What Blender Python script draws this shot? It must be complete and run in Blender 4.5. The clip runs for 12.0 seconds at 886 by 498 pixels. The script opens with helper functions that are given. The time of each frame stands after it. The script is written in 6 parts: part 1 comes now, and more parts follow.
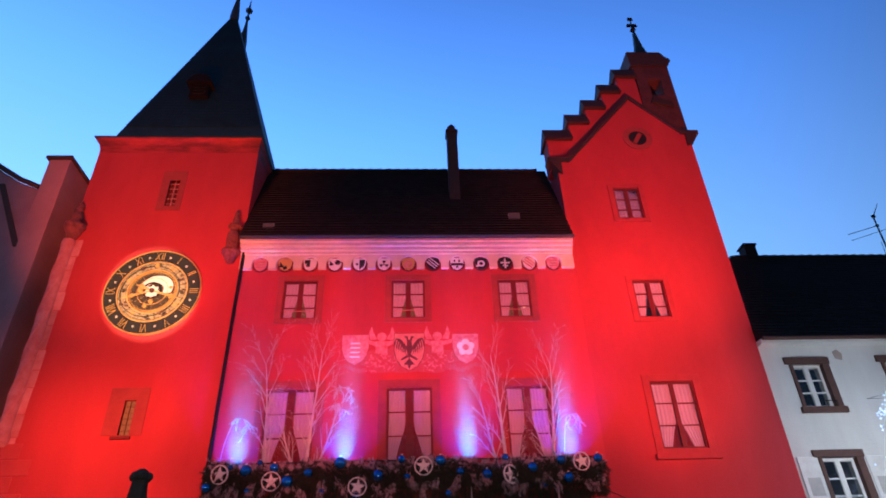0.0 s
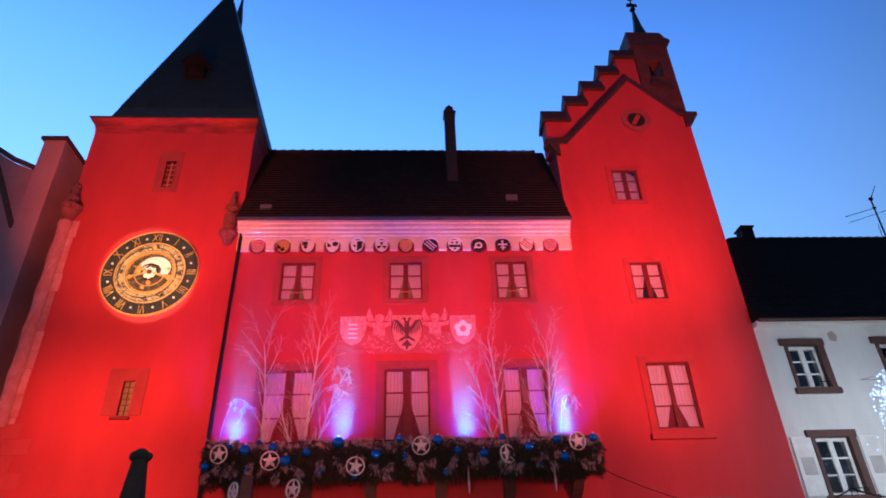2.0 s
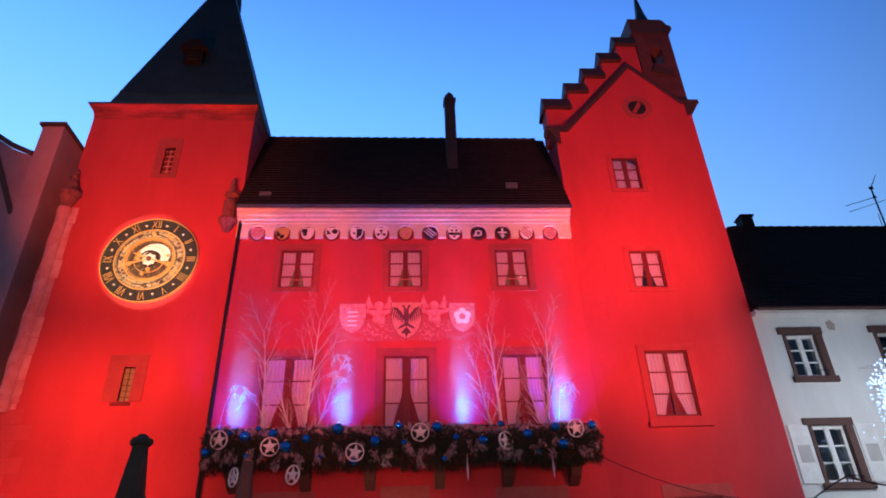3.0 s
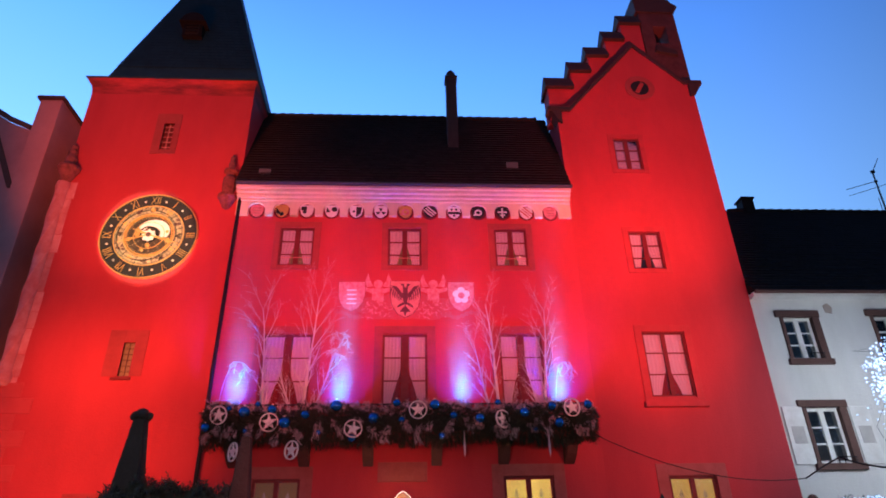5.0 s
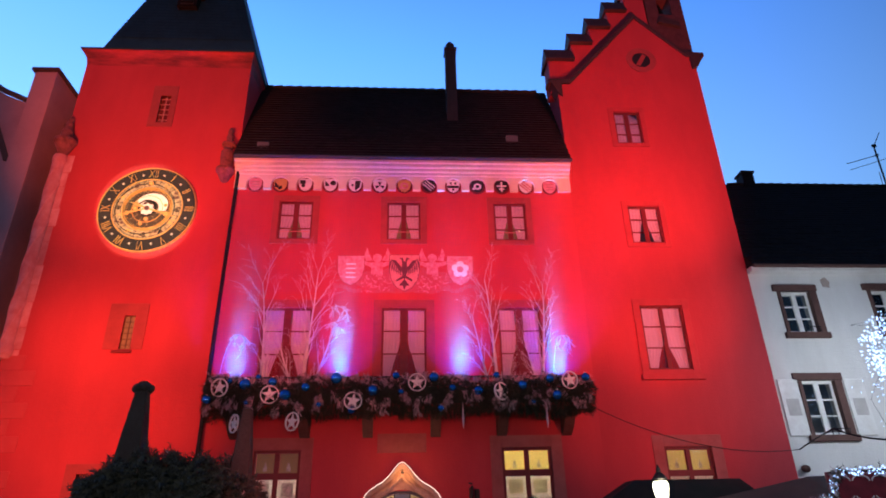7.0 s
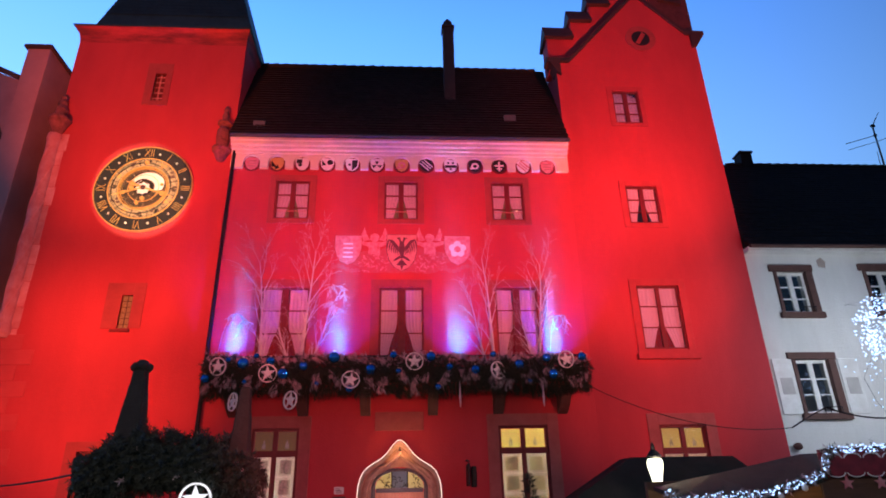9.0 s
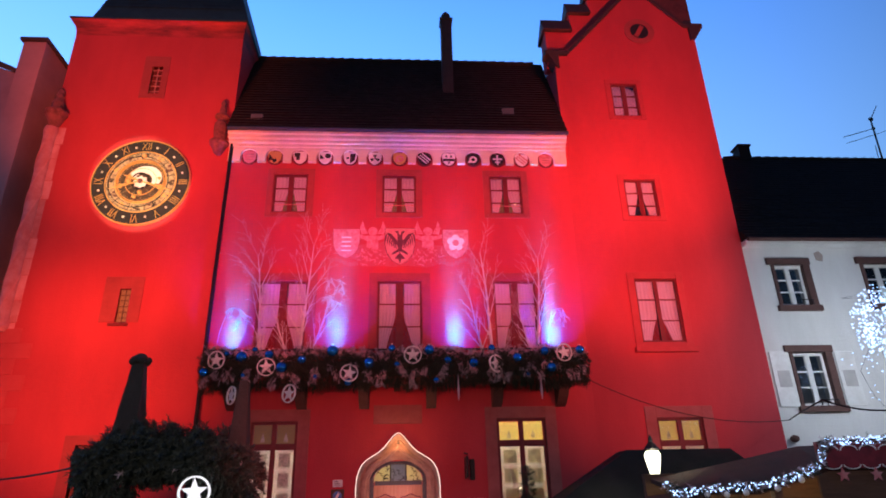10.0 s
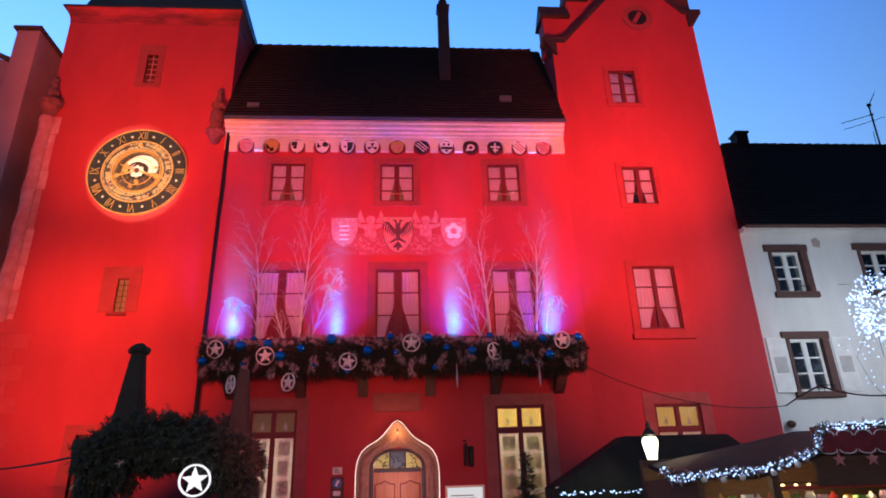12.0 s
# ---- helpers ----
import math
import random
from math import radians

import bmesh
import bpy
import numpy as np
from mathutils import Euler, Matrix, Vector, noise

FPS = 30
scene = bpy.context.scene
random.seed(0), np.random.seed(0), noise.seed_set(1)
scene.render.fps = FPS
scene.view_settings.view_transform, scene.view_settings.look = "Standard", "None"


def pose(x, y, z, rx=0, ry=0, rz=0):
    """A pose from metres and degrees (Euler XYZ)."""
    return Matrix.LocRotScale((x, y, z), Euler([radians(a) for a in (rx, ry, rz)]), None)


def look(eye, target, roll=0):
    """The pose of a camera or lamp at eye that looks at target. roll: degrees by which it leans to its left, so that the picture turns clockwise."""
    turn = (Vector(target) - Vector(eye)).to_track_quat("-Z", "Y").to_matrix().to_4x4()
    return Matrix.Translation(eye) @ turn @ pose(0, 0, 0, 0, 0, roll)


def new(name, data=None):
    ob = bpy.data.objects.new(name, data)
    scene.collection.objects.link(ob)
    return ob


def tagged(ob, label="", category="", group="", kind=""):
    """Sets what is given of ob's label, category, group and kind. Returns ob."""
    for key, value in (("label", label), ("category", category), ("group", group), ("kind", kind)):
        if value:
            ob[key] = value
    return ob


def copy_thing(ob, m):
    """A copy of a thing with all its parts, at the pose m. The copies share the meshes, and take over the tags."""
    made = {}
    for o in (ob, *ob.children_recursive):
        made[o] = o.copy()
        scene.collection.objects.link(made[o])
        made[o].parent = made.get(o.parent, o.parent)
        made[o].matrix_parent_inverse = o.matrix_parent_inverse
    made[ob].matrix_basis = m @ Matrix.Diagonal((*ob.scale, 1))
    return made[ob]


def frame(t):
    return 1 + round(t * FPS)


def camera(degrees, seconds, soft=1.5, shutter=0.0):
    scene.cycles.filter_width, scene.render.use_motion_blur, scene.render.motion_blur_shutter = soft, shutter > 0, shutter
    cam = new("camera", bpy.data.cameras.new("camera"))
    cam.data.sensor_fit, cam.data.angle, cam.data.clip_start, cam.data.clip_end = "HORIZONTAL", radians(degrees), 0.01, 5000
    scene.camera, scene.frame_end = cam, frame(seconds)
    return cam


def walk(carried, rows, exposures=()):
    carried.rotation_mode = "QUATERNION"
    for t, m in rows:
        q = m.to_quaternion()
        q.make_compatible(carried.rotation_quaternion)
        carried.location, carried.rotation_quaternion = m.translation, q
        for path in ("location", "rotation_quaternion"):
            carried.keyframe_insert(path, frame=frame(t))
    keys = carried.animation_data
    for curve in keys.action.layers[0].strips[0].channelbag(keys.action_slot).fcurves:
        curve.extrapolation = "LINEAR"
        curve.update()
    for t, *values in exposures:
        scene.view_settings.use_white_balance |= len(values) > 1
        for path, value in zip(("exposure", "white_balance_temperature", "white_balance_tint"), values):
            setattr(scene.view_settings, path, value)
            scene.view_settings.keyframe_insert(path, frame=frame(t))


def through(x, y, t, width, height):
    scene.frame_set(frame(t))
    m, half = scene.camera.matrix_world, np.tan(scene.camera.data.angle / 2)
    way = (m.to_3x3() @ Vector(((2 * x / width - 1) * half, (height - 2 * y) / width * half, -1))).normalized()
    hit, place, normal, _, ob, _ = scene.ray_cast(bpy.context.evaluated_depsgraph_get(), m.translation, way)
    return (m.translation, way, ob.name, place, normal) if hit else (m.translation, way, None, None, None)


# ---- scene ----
# ---- camera and its walk ----
cam = camera(70.06, 12.0, soft=1.8)
EYE = (0.0, -17.0, 1.65)
TURNS = ((0.0, 32.61, 1.82, -2.29), (0.5, 32.28, 1.77, -2.39), (1.0, 31.78, 1.85, -2.43), (1.5, 31.46, 1.92, -2.45),
         (2.0, 30.94, 1.86, -2.52), (2.5, 30.27, 1.92, -2.51), (3.0, 29.83, 1.71, -2.65), (5.0, 27.94, 1.17, -3.00),
         (5.5, 27.46, 1.28, -2.99), (6.0, 26.69, 1.39, -2.94), (6.5, 26.09, 1.18, -3.06), (7.0, 25.58, 1.16, -3.10),
         (9.0, 23.75, 1.19, -3.35), (9.5, 23.44, 1.22, -3.42), (10.0, 23.16, 1.30, -3.48), (10.5, 22.90, 1.41, -3.51),
         (11.0, 22.62, 1.49, -3.51), (11.5, 22.34, 1.59, -3.53), (12.0, 22.10, 1.62, -3.54))
walk(cam, [(t, pose(*EYE, 90 + p, r, y)) for t, p, r, y in TURNS])

# ---- world: clear blue dusk, brighter towards the afterglow ----
world = bpy.data.worlds.new("dusk_sky")
scene.world = world
world.use_nodes = True
wn, wl = world.node_tree.nodes, world.node_tree.links
bg = wn["Background"]
tc = wn.new("ShaderNodeTexCoord")
sep = wn.new("ShaderNodeSeparateXYZ")
wl.new(tc.outputs["Generated"], sep.inputs[0])
ramp = wn.new("ShaderNodeValToRGB")
wl.new(sep.outputs["Z"], ramp.inputs[0])
e = ramp.color_ramp.elements
e[0].position, e[0].color = 0.15, (0.29, 0.56, 1.06, 1)
e[1].position, e[1].color = 0.95, (0.02, 0.07, 0.30, 1)
m1 = e.new(0.42)
m1.color = (0.21, 0.485, 1.06, 1)
m2 = e.new(0.68)
m2.color = (0.097, 0.32, 1.04, 1)
# the sky dims away from the glow, which lies ahead and to the left
dot = wn.new("ShaderNodeVectorMath")
dot.operation = "DOT_PRODUCT"
dot.inputs[1].default_value = Vector((-0.45, 0.85, 0.1)).normalized()
wl.new(tc.outputs["Generated"], dot.inputs[0])
mr = wn.new("ShaderNodeMapRange")
mr.inputs["From Min"].default_value, mr.inputs["From Max"].default_value = 0.0, 0.95
mr.inputs["To Min"].default_value, mr.inputs["To Max"].default_value = 0.2, 2.02
wl.new(dot.outputs["Value"], mr.inputs["Value"])
cl = wn.new("ShaderNodeTexNoise")
cl.inputs["Scale"].default_value, cl.inputs["Detail"].default_value = 1.6, 3
wl.new(tc.outputs["Generated"], cl.inputs["Vector"])
cm = wn.new("ShaderNodeMapRange")
cm.inputs["To Min"].default_value, cm.inputs["To Max"].default_value = 0.94, 1.06
wl.new(cl.outputs["Fac"], cm.inputs["Value"])
mm = wn.new("ShaderNodeMath")
mm.operation = "MULTIPLY"
wl.new(mr.outputs[0], mm.inputs[0])
wl.new(cm.outputs[0], mm.inputs[1])
wl.new(ramp.outputs["Color"], bg.inputs["Color"])
wl.new(mm.outputs[0], bg.inputs["Strength"])


def spot(name, eye, target, watts, colour, degrees, blend=0.6, size=0.15):
    d = bpy.data.lights.new(name, "SPOT")
    d.energy, d.color, d.spot_size, d.spot_blend, d.shadow_soft_size = watts, colour, radians(degrees), blend, size
    ob = new(name, d)
    ob.matrix_world = look(eye, target)
    return ob


def bulb(name, at, watts, colour, size=0.12):
    d = bpy.data.lights.new(name, "POINT")
    d.energy, d.color, d.shadow_soft_size = watts, colour, size
    ob = new(name, d)
    ob.location = at
    return ob


# red floodlights on the square, washing the front
RED = (1.0, 0.118, 0.105)
for eye, target, watts, cone in (
        ((-7.6, -10.5, 3.2), (-8.1, 0, 5.2), 7200, 44), ((-7.8, -10.5, 3.2), (-8.2, 0, 8.7), 5200, 35), ((-7.7, -10.5, 3.3), (-8.0, 0, 14.8), 14000, 40)):
    spot("flood_tower", eye, target, watts, (1.0, 0.155, 0.06), cone, 1.0)
for eye, target, watts, cone in (
        ((-0.6, -13.0, 3.2), (-3.6, 0, 9.3), 10600, 36), ((0.4, -13.0, 3.2), (-0.1, 0, 10.0), 4700, 38), ((1.4, -13.0, 3.2), (2.8, 0, 9.4), 9900, 36),
        # the last spot is added, to redden the clock tower's side wall
        ((-0.4, -13.0, 3.0), (-1.2, 0, 2.7), 1900, 46), ((5.0, -12.5, 3.2), (-5.3, 2.0, 14.6), 1300, 17)):
    spot("flood_wing", eye, target, watts, RED, cone, 1.0)
for eye, target, watts, cone in (
        ((7.4, -10.5, 3.2), (6.6, 0, 5.9), 2800, 46), ((7.0, -10.5, 3.2), (6.8, 0, 9.0), 6400, 39), ((7.6, -10.5, 3.3), (7.7, 0, 14.9), 14200, 44)):
    spot("flood_gable", eye, target, watts, (1.0, 0.125, 0.085), cone, 1.0)
# the narrow projector that picks out the dial
spot("dial_projector", (-5.2, -13.5, 4.0), (-7.76, 0, 10.97), 15000, (1.0, 0.90, 0.55), 11.2, 0.25, 0.03)
# blue uplights standing on the balcony, close to the wall
UPLIGHTS = (-4.56, -1.79, 1.50, 4.20)
for ux in UPLIGHTS:
    bar = bpy.data.lights.new("balcony_uplight_lamp", "AREA")
    bar.shape, bar.size, bar.size_y, bar.spread = "RECTANGLE", 0.32, 0.05, radians(25)
    bar.energy, bar.color = 66, (0.0, 0.33, 1.0)
    bar_ob = new("balcony_uplight_lamp", bar)
    bar_ob.matrix_world = Matrix.Translation((ux, -0.20, 5.60)) @ Matrix.Rotation(radians(180 - 11), 4, "X")
    spot("balcony_uplight_lamp", (ux, -0.42, 5.45), (ux, -0.02, 7.6), 3800, (0.02, 0.04, 1.0), 88, 1.0, 0.1)
    spot("balcony_uplight_lamp", (ux, -0.17, 5.70), (ux, -0.07, 6.4), 85, (0.0, 0.75, 1.0), 75, 0.8, 0.05)
# unseen fill lamp added behind the viewer, and the light cluster over the street
bulb("unseen_fill_lamp", (-1.5, -19.5, 3.2), 1100, (1.0, 0.80, 0.62), 0.3)
bulb("cluster_lamp", (12.3, -3.4, 5.6), 375, (0.80, 0.88, 1.0), 0.4)

# ---- materials ----
def mat(name, col, rough=0.7, col2=None, scale=1.5, bump=0.15, grain=45.0, metal=0.0, emit=0.0, stretch=(1, 1, 1), per_piece=0.0, spec=0.4):
    m = bpy.data.materials.new(name)
    m.use_nodes = True
    n, l = m.node_tree.nodes, m.node_tree.links
    b = n["Principled BSDF"]
    b.inputs["Roughness"].default_value, b.inputs["Metallic"].default_value = rough, metal
    b.inputs["Specular IOR Level"].default_value = spec
    col2 = col2 or tuple(c * 0.72 for c in col)
    tex = n.new("ShaderNodeTexCoord")
    mp = n.new("ShaderNodeMapping")
    mp.inputs["Scale"].default_value = stretch
    l.new(tex.outputs["Object"], mp.inputs[0])
    big = n.new("ShaderNodeTexNoise")
    big.inputs["Scale"].default_value, big.inputs["Detail"].default_value, big.inputs["Roughness"].default_value = scale, 6, 0.65
    l.new(mp.outputs[0], big.inputs["Vector"])
    cr = n.new("ShaderNodeMapRange")
    cr.inputs["From Min"].default_value, cr.inputs["From Max"].default_value = 0.35, 0.7
    l.new(big.outputs["Fac"], cr.inputs["Value"])
    mix = n.new("ShaderNodeMix")
    mix.data_type = "RGBA"
    mix.inputs["A"].default_value, mix.inputs["B"].default_value = (*col, 1), (*col2, 1)
    l.new(cr.outputs[0], mix.inputs["Factor"])
    out = mix.outputs["Result"]
    if per_piece:
        info = n.new("ShaderNodeObjectInfo")
        geo = n.new("ShaderNodeNewGeometry")
        add = n.new("ShaderNodeMath")
        add.operation = "ADD"
        l.new(info.outputs["Random"], add.inputs[0])
        l.new(geo.outputs["Random Per Island"], add.inputs[1])
        vr = n.new("ShaderNodeMapRange")
        vr.inputs["From Max"].default_value = 2
        vr.inputs["To Min"].default_value, vr.inputs["To Max"].default_value = 1 - per_piece, 1 + per_piece
        l.new(add.outputs[0], vr.inputs["Value"])
        hv = n.new("ShaderNodeHueSaturation")
        l.new(vr.outputs[0], hv.inputs["Value"])
        l.new(out, hv.inputs["Color"])
        out = hv.outputs["Color"]
    l.new(out, b.inputs["Base Color"])
    fine = n.new("ShaderNodeTexNoise")
    fine.inputs["Scale"].default_value, fine.inputs["Detail"].default_value = grain, 4
    l.new(tex.outputs["Object"], fine.inputs["Vector"])
    rr = n.new("ShaderNodeMapRange")
    rr.inputs["To Min"].default_value, rr.inputs["To Max"].default_value = max(rough - 0.12, 0.03), min(rough + 0.12, 1)
    l.new(fine.outputs["Fac"], rr.inputs["Value"])
    l.new(rr.outputs[0], b.inputs["Roughness"])
    if bump:
        bp = n.new("ShaderNodeBump")
        bp.inputs["Strength"].default_value, bp.inputs["Distance"].default_value = bump, 0.02
        l.new(fine.outputs["Fac"], bp.inputs["Height"])
        l.new(bp.outputs[0], b.inputs["Normal"])
    if emit:
        b.inputs["Emission Color"].default_value = (*col, 1)
        b.inputs["Emission Strength"].default_value = emit
    return m


def cloth(name, col, through=0.5):
    m = bpy.data.materials.new(name)
    m.use_nodes = True
    n, l = m.node_tree.nodes, m.node_tree.links
    d, t, mx = n.new("ShaderNodeBsdfDiffuse"), n.new("ShaderNodeBsdfTranslucent"), n.new("ShaderNodeMixShader")
    tex = n.new("ShaderNodeTexCoord")
    w = n.new("ShaderNodeTexNoise")
    mp = n.new("ShaderNodeMapping")
    mp.inputs["Scale"].default_value = (30, 30, 1.5)
    l.new(tex.outputs["Object"], mp.inputs[0])
    l.new(mp.outputs[0], w.inputs["Vector"])
    mix = n.new("ShaderNodeMix")
    mix.data_type = "RGBA"
    mix.inputs["A"].default_value, mix.inputs["B"].default_value = (*col, 1), (*[c * 0.7 for c in col], 1)
    l.new(w.outputs["Fac"], mix.inputs["Factor"])
    l.new(mix.outputs["Result"], d.inputs["Color"])
    l.new(mix.outputs["Result"], t.inputs["Color"])
    mx.inputs[0].default_value = through
    l.new(d.outputs[0], mx.inputs[1])
    l.new(t.outputs[0], mx.inputs[2])
    l.new(mx.outputs[0], n["Material Output"].inputs["Surface"])
    return m


def glass(name, tint=(0.97, 0.98, 0.98)):
    m = bpy.data.materials.new(name)
    m.use_nodes = True
    n, l = m.node_tree.nodes, m.node_tree.links
    t, g, mx, fr = n.new("ShaderNodeBsdfTransparent"), n.new("ShaderNodeBsdfGlossy"), n.new("ShaderNodeMixShader"), n.new("ShaderNodeFresnel")
    t.inputs["Color"].default_value = (*tint, 1)
    g.inputs["Roughness"].default_value = 0.03
    fr.inputs["IOR"].default_value = 1.5
    l.new(fr.outputs[0], mx.inputs[0])
    l.new(t.outputs[0], mx.inputs[1])
    l.new(g.outputs[0], mx.inputs[2])
    l.new(mx.outputs[0], n["Material Output"].inputs["Surface"])
    return m


def glow(name, col, strength):
    m = bpy.data.materials.new(name)
    m.use_nodes = True
    n, l = m.node_tree.nodes, m.node_tree.links
    em = n.new("ShaderNodeEmission")
    em.inputs["Color"].default_value, em.inputs["Strength"].default_value = (*col, 1), strength
    l.new(em.outputs[0], n["Material Output"].inputs["Surface"])
    return m


PLASTER = mat("red_limewash", (0.50, 0.043, 0.058), 0.85, (0.39, 0.032, 0.045), 0.55, 0.4, 22, stretch=(1, 1, 0.35))
STONE = mat("red_sandstone", (0.36, 0.055, 0.058), 0.85, (0.27, 0.042, 0.045), 2.2, 0.4, 30)
PALE_STONE = mat("weathered_sandstone", (0.40, 0.19, 0.18), 0.9, (0.22, 0.085, 0.085), 2.6, 0.5, 22, per_piece=0.15)
CORNICE = mat("cream_painted_cornice", (0.72, 0.62, 0.50), 0.75, (0.60, 0.48, 0.38), 1.5, 0.15, 30)
TILE = mat("old_dark_roof_tile", (0.021, 0.0155, 0.014), 0.9, (0.013, 0.010, 0.009), 3.0, 0.4, 18, per_piece=0.3, spec=0.2)
# slate base made bluer, so the sky's light on it is in the colour
SLATE = mat("sky_blued_slate", (0.012, 0.050, 0.070), 0.7, (0.008, 0.034, 0.048), 2.0, 0.25, 20, per_piece=0.1, spec=0.25)
LEAD = mat("dull_lead", (0.06, 0.07, 0.08), 0.6, None, 4, 0.2, 30, metal=0.3)
COPING = mat("dark_coping_tile", (0.06, 0.03, 0.03), 0.8, None, 4, 0.4, 25, per_piece=0.25)
FRAME = mat("oxblood_window_paint", (0.17, 0.015, 0.019), 0.55, None, 5, 0.1, 50)
WHITE_FRAME = mat("white_window_paint", (0.75, 0.74, 0.72), 0.5, (0.62, 0.6, 0.57), 4, 0.1, 50)
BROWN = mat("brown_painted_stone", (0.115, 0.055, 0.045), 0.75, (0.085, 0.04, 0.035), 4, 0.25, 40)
RENDER = mat("white_house_render", (0.72, 0.71, 0.69), 0.9, (0.60, 0.585, 0.56), 0.8, 0.35, 25, stretch=(1, 1, 0.3))
# pink render warmed: the floods' red spill is put into the colour
PINK = mat("spill_warmed_pink_render", (0.56, 0.26, 0.29), 0.9, (0.45, 0.20, 0.23), 0.8, 0.3, 25)
# net curtain tinted violet: the uplights' blue is put into the cloth colour
CURTAIN = cloth("violet_tinted_net", (0.66, 0.47, 0.66), 0.12)
DRAPE = cloth("green_drape", (0.25, 0.28, 0.14), 0.3)
BLIND = cloth("yellowed_blind", (0.85, 0.78, 0.42), 0.75)
RED_CLOTH = cloth("dark_red_drape", (0.26, 0.025, 0.03), 0.2)
FAINT_PRINT = cloth("faint_yellow_print", (0.80, 0.77, 0.56), 0.66)
STAIN = mat("bare_damp_render", (0.46, 0.37, 0.33), 0.95)
PAPER = cloth("white_paper_panel", (0.85, 0.83, 0.78), 0.7)
GLASS = glass("window_glass")
INSIDE = mat("dim_interior_plaster", (0.30, 0.24, 0.2), 0.9)
IRON = mat("black_iron", (0.02, 0.02, 0.022), 0.55, None, 8, 0.2, 60, metal=0.6)
BLACK = mat("black_enamel", (0.018, 0.017, 0.016), 0.45, (0.032, 0.028, 0.025), 4, 0.1, 30)
GOLD = mat("gilded_metal", (0.85, 0.52, 0.16), 0.42, (0.6, 0.34, 0.1), 6, 0.2, 40, metal=0.55)
GOLD_PAINT = mat("gold_ochre_paint", (0.47, 0.41, 0.25), 0.6, (0.15, 0.11, 0.06), 13, 0.3, 30)
SILVER = mat("pale_silvered_metal", (0.85, 0.8, 0.68), 0.4, (0.6, 0.52, 0.4), 5, 0.2, 40, metal=0.3)
UMBER = mat("umber_dial_paint", (0.026, 0.018, 0.012), 0.6, (0.085, 0.058, 0.034), 9, 0.3, 26)
WHITE = mat("white_paint", (0.78, 0.77, 0.75), 0.6, (0.66, 0.64, 0.62), 5, 0.1, 40)
# shield black, also the painted-in darkness of small openings
SHIELD_BLACK = mat("black_paint_and_hollow", (0.02, 0.015, 0.015), 0.6)
SHIELD_RED = mat("red_paint", (0.45, 0.05, 0.04), 0.6)
SHIELD_GOLD = mat("ochre_paint", (0.6, 0.38, 0.12), 0.6)
MURAL_PALE = mat("faded_pale_fresco", (0.60, 0.28, 0.30), 0.85, (0.50, 0.09, 0.11), 8, 0.2, 30)
MURAL_MID = mat("faded_rose_fresco", (0.42, 0.10, 0.11), 0.85, (0.46, 0.045, 0.058), 7, 0.2, 30)
MURAL_GOLD = mat("faded_ochre_fresco", (0.60, 0.27, 0.22), 0.85, (0.50, 0.16, 0.14), 6, 0.2, 30)
MURAL_DARK = mat("dark_umber_fresco", (0.10, 0.030, 0.036), 0.85, (0.16, 0.05, 0.055), 8)
FIR = mat("dark_fir_needles", (0.014, 0.024, 0.016), 0.7, (0.024, 0.036, 0.022), 6, 0, per_piece=0.4)
FROST = mat("frosted_fir_needles", (0.50, 0.40, 0.45), 0.7, (0.34, 0.25, 0.29), 6, 0, per_piece=0.35)
BARK = mat("white_painted_birch", (0.66, 0.62, 0.62), 0.8, (0.42, 0.38, 0.38), 8, 0.3, 40)
BLUE_BALL = mat("blue_glass_bauble", (0.01, 0.24, 0.80), 0.12, (0.01, 0.18, 0.65), 5, 0, metal=0.75, spec=0.6)
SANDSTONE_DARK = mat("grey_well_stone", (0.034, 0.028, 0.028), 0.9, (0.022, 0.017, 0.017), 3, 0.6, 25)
WOOD = mat("stained_oak", (0.46, 0.20, 0.13), 0.5, (0.34, 0.13, 0.08), 3, 0.2, 30, stretch=(8, 8, 0.6))
STALL_WOOD = mat("dark_stall_boards", (0.10, 0.05, 0.03), 0.7, (0.06, 0.03, 0.02), 3, 0.3, 30, stretch=(1, 8, 8), per_piece=0.2)
CANVAS = mat("black_canvas", (0.012, 0.014, 0.013), 0.85, (0.02, 0.021, 0.02), 2, 0.2, 40, spec=0.15)
ROOF_FELT = mat("brown_roof_felt", (0.034, 0.013, 0.010), 0.9, (0.020, 0.008, 0.006), 3, 0.4, 30)
PAVING = mat("grey_granite_setts", (0.10, 0.095, 0.09), 0.75, (0.06, 0.058, 0.055), 1.2, 0.5, 9)
# darker copy of the blind: weaker light behind it is put into the colour
DIM_BLIND = cloth("dim_olive_blind", (0.42, 0.36, 0.16), 0.22)
FASCIA = mat("dark_red_boards", (0.22, 0.02, 0.032), 0.6, (0.10, 0.012, 0.018), 6)
STICKER = mat("faded_grey_print", (0.62, 0.60, 0.52), 0.7, (0.26, 0.26, 0.22), 14, 0.05, 40)
QUOIN = mat("pale_red_quoin", (0.45, 0.058, 0.068), 0.85, (0.42, 0.042, 0.055), 2.5, 0.3, 25)
PALE_QUOIN = mat("worn_pink_quoin", (0.60, 0.27, 0.31), 0.88, (0.44, 0.10, 0.12), 1.6, 0.4, 20, per_piece=0.25)
DOOR_PAINT = mat("grey_violet_paint", (0.065, 0.055, 0.075), 0.55)
# the sheet itself glows, in place of a lamp on the board
LIT_CASE = glow("glowing_notice_sheet", (0.92, 0.90, 0.92), 0.75)
PORTAL_STONE = mat("carved_portal_stone", (0.42, 0.25, 0.20), 0.85, (0.26, 0.14, 0.11), 4, 0.4, 25)
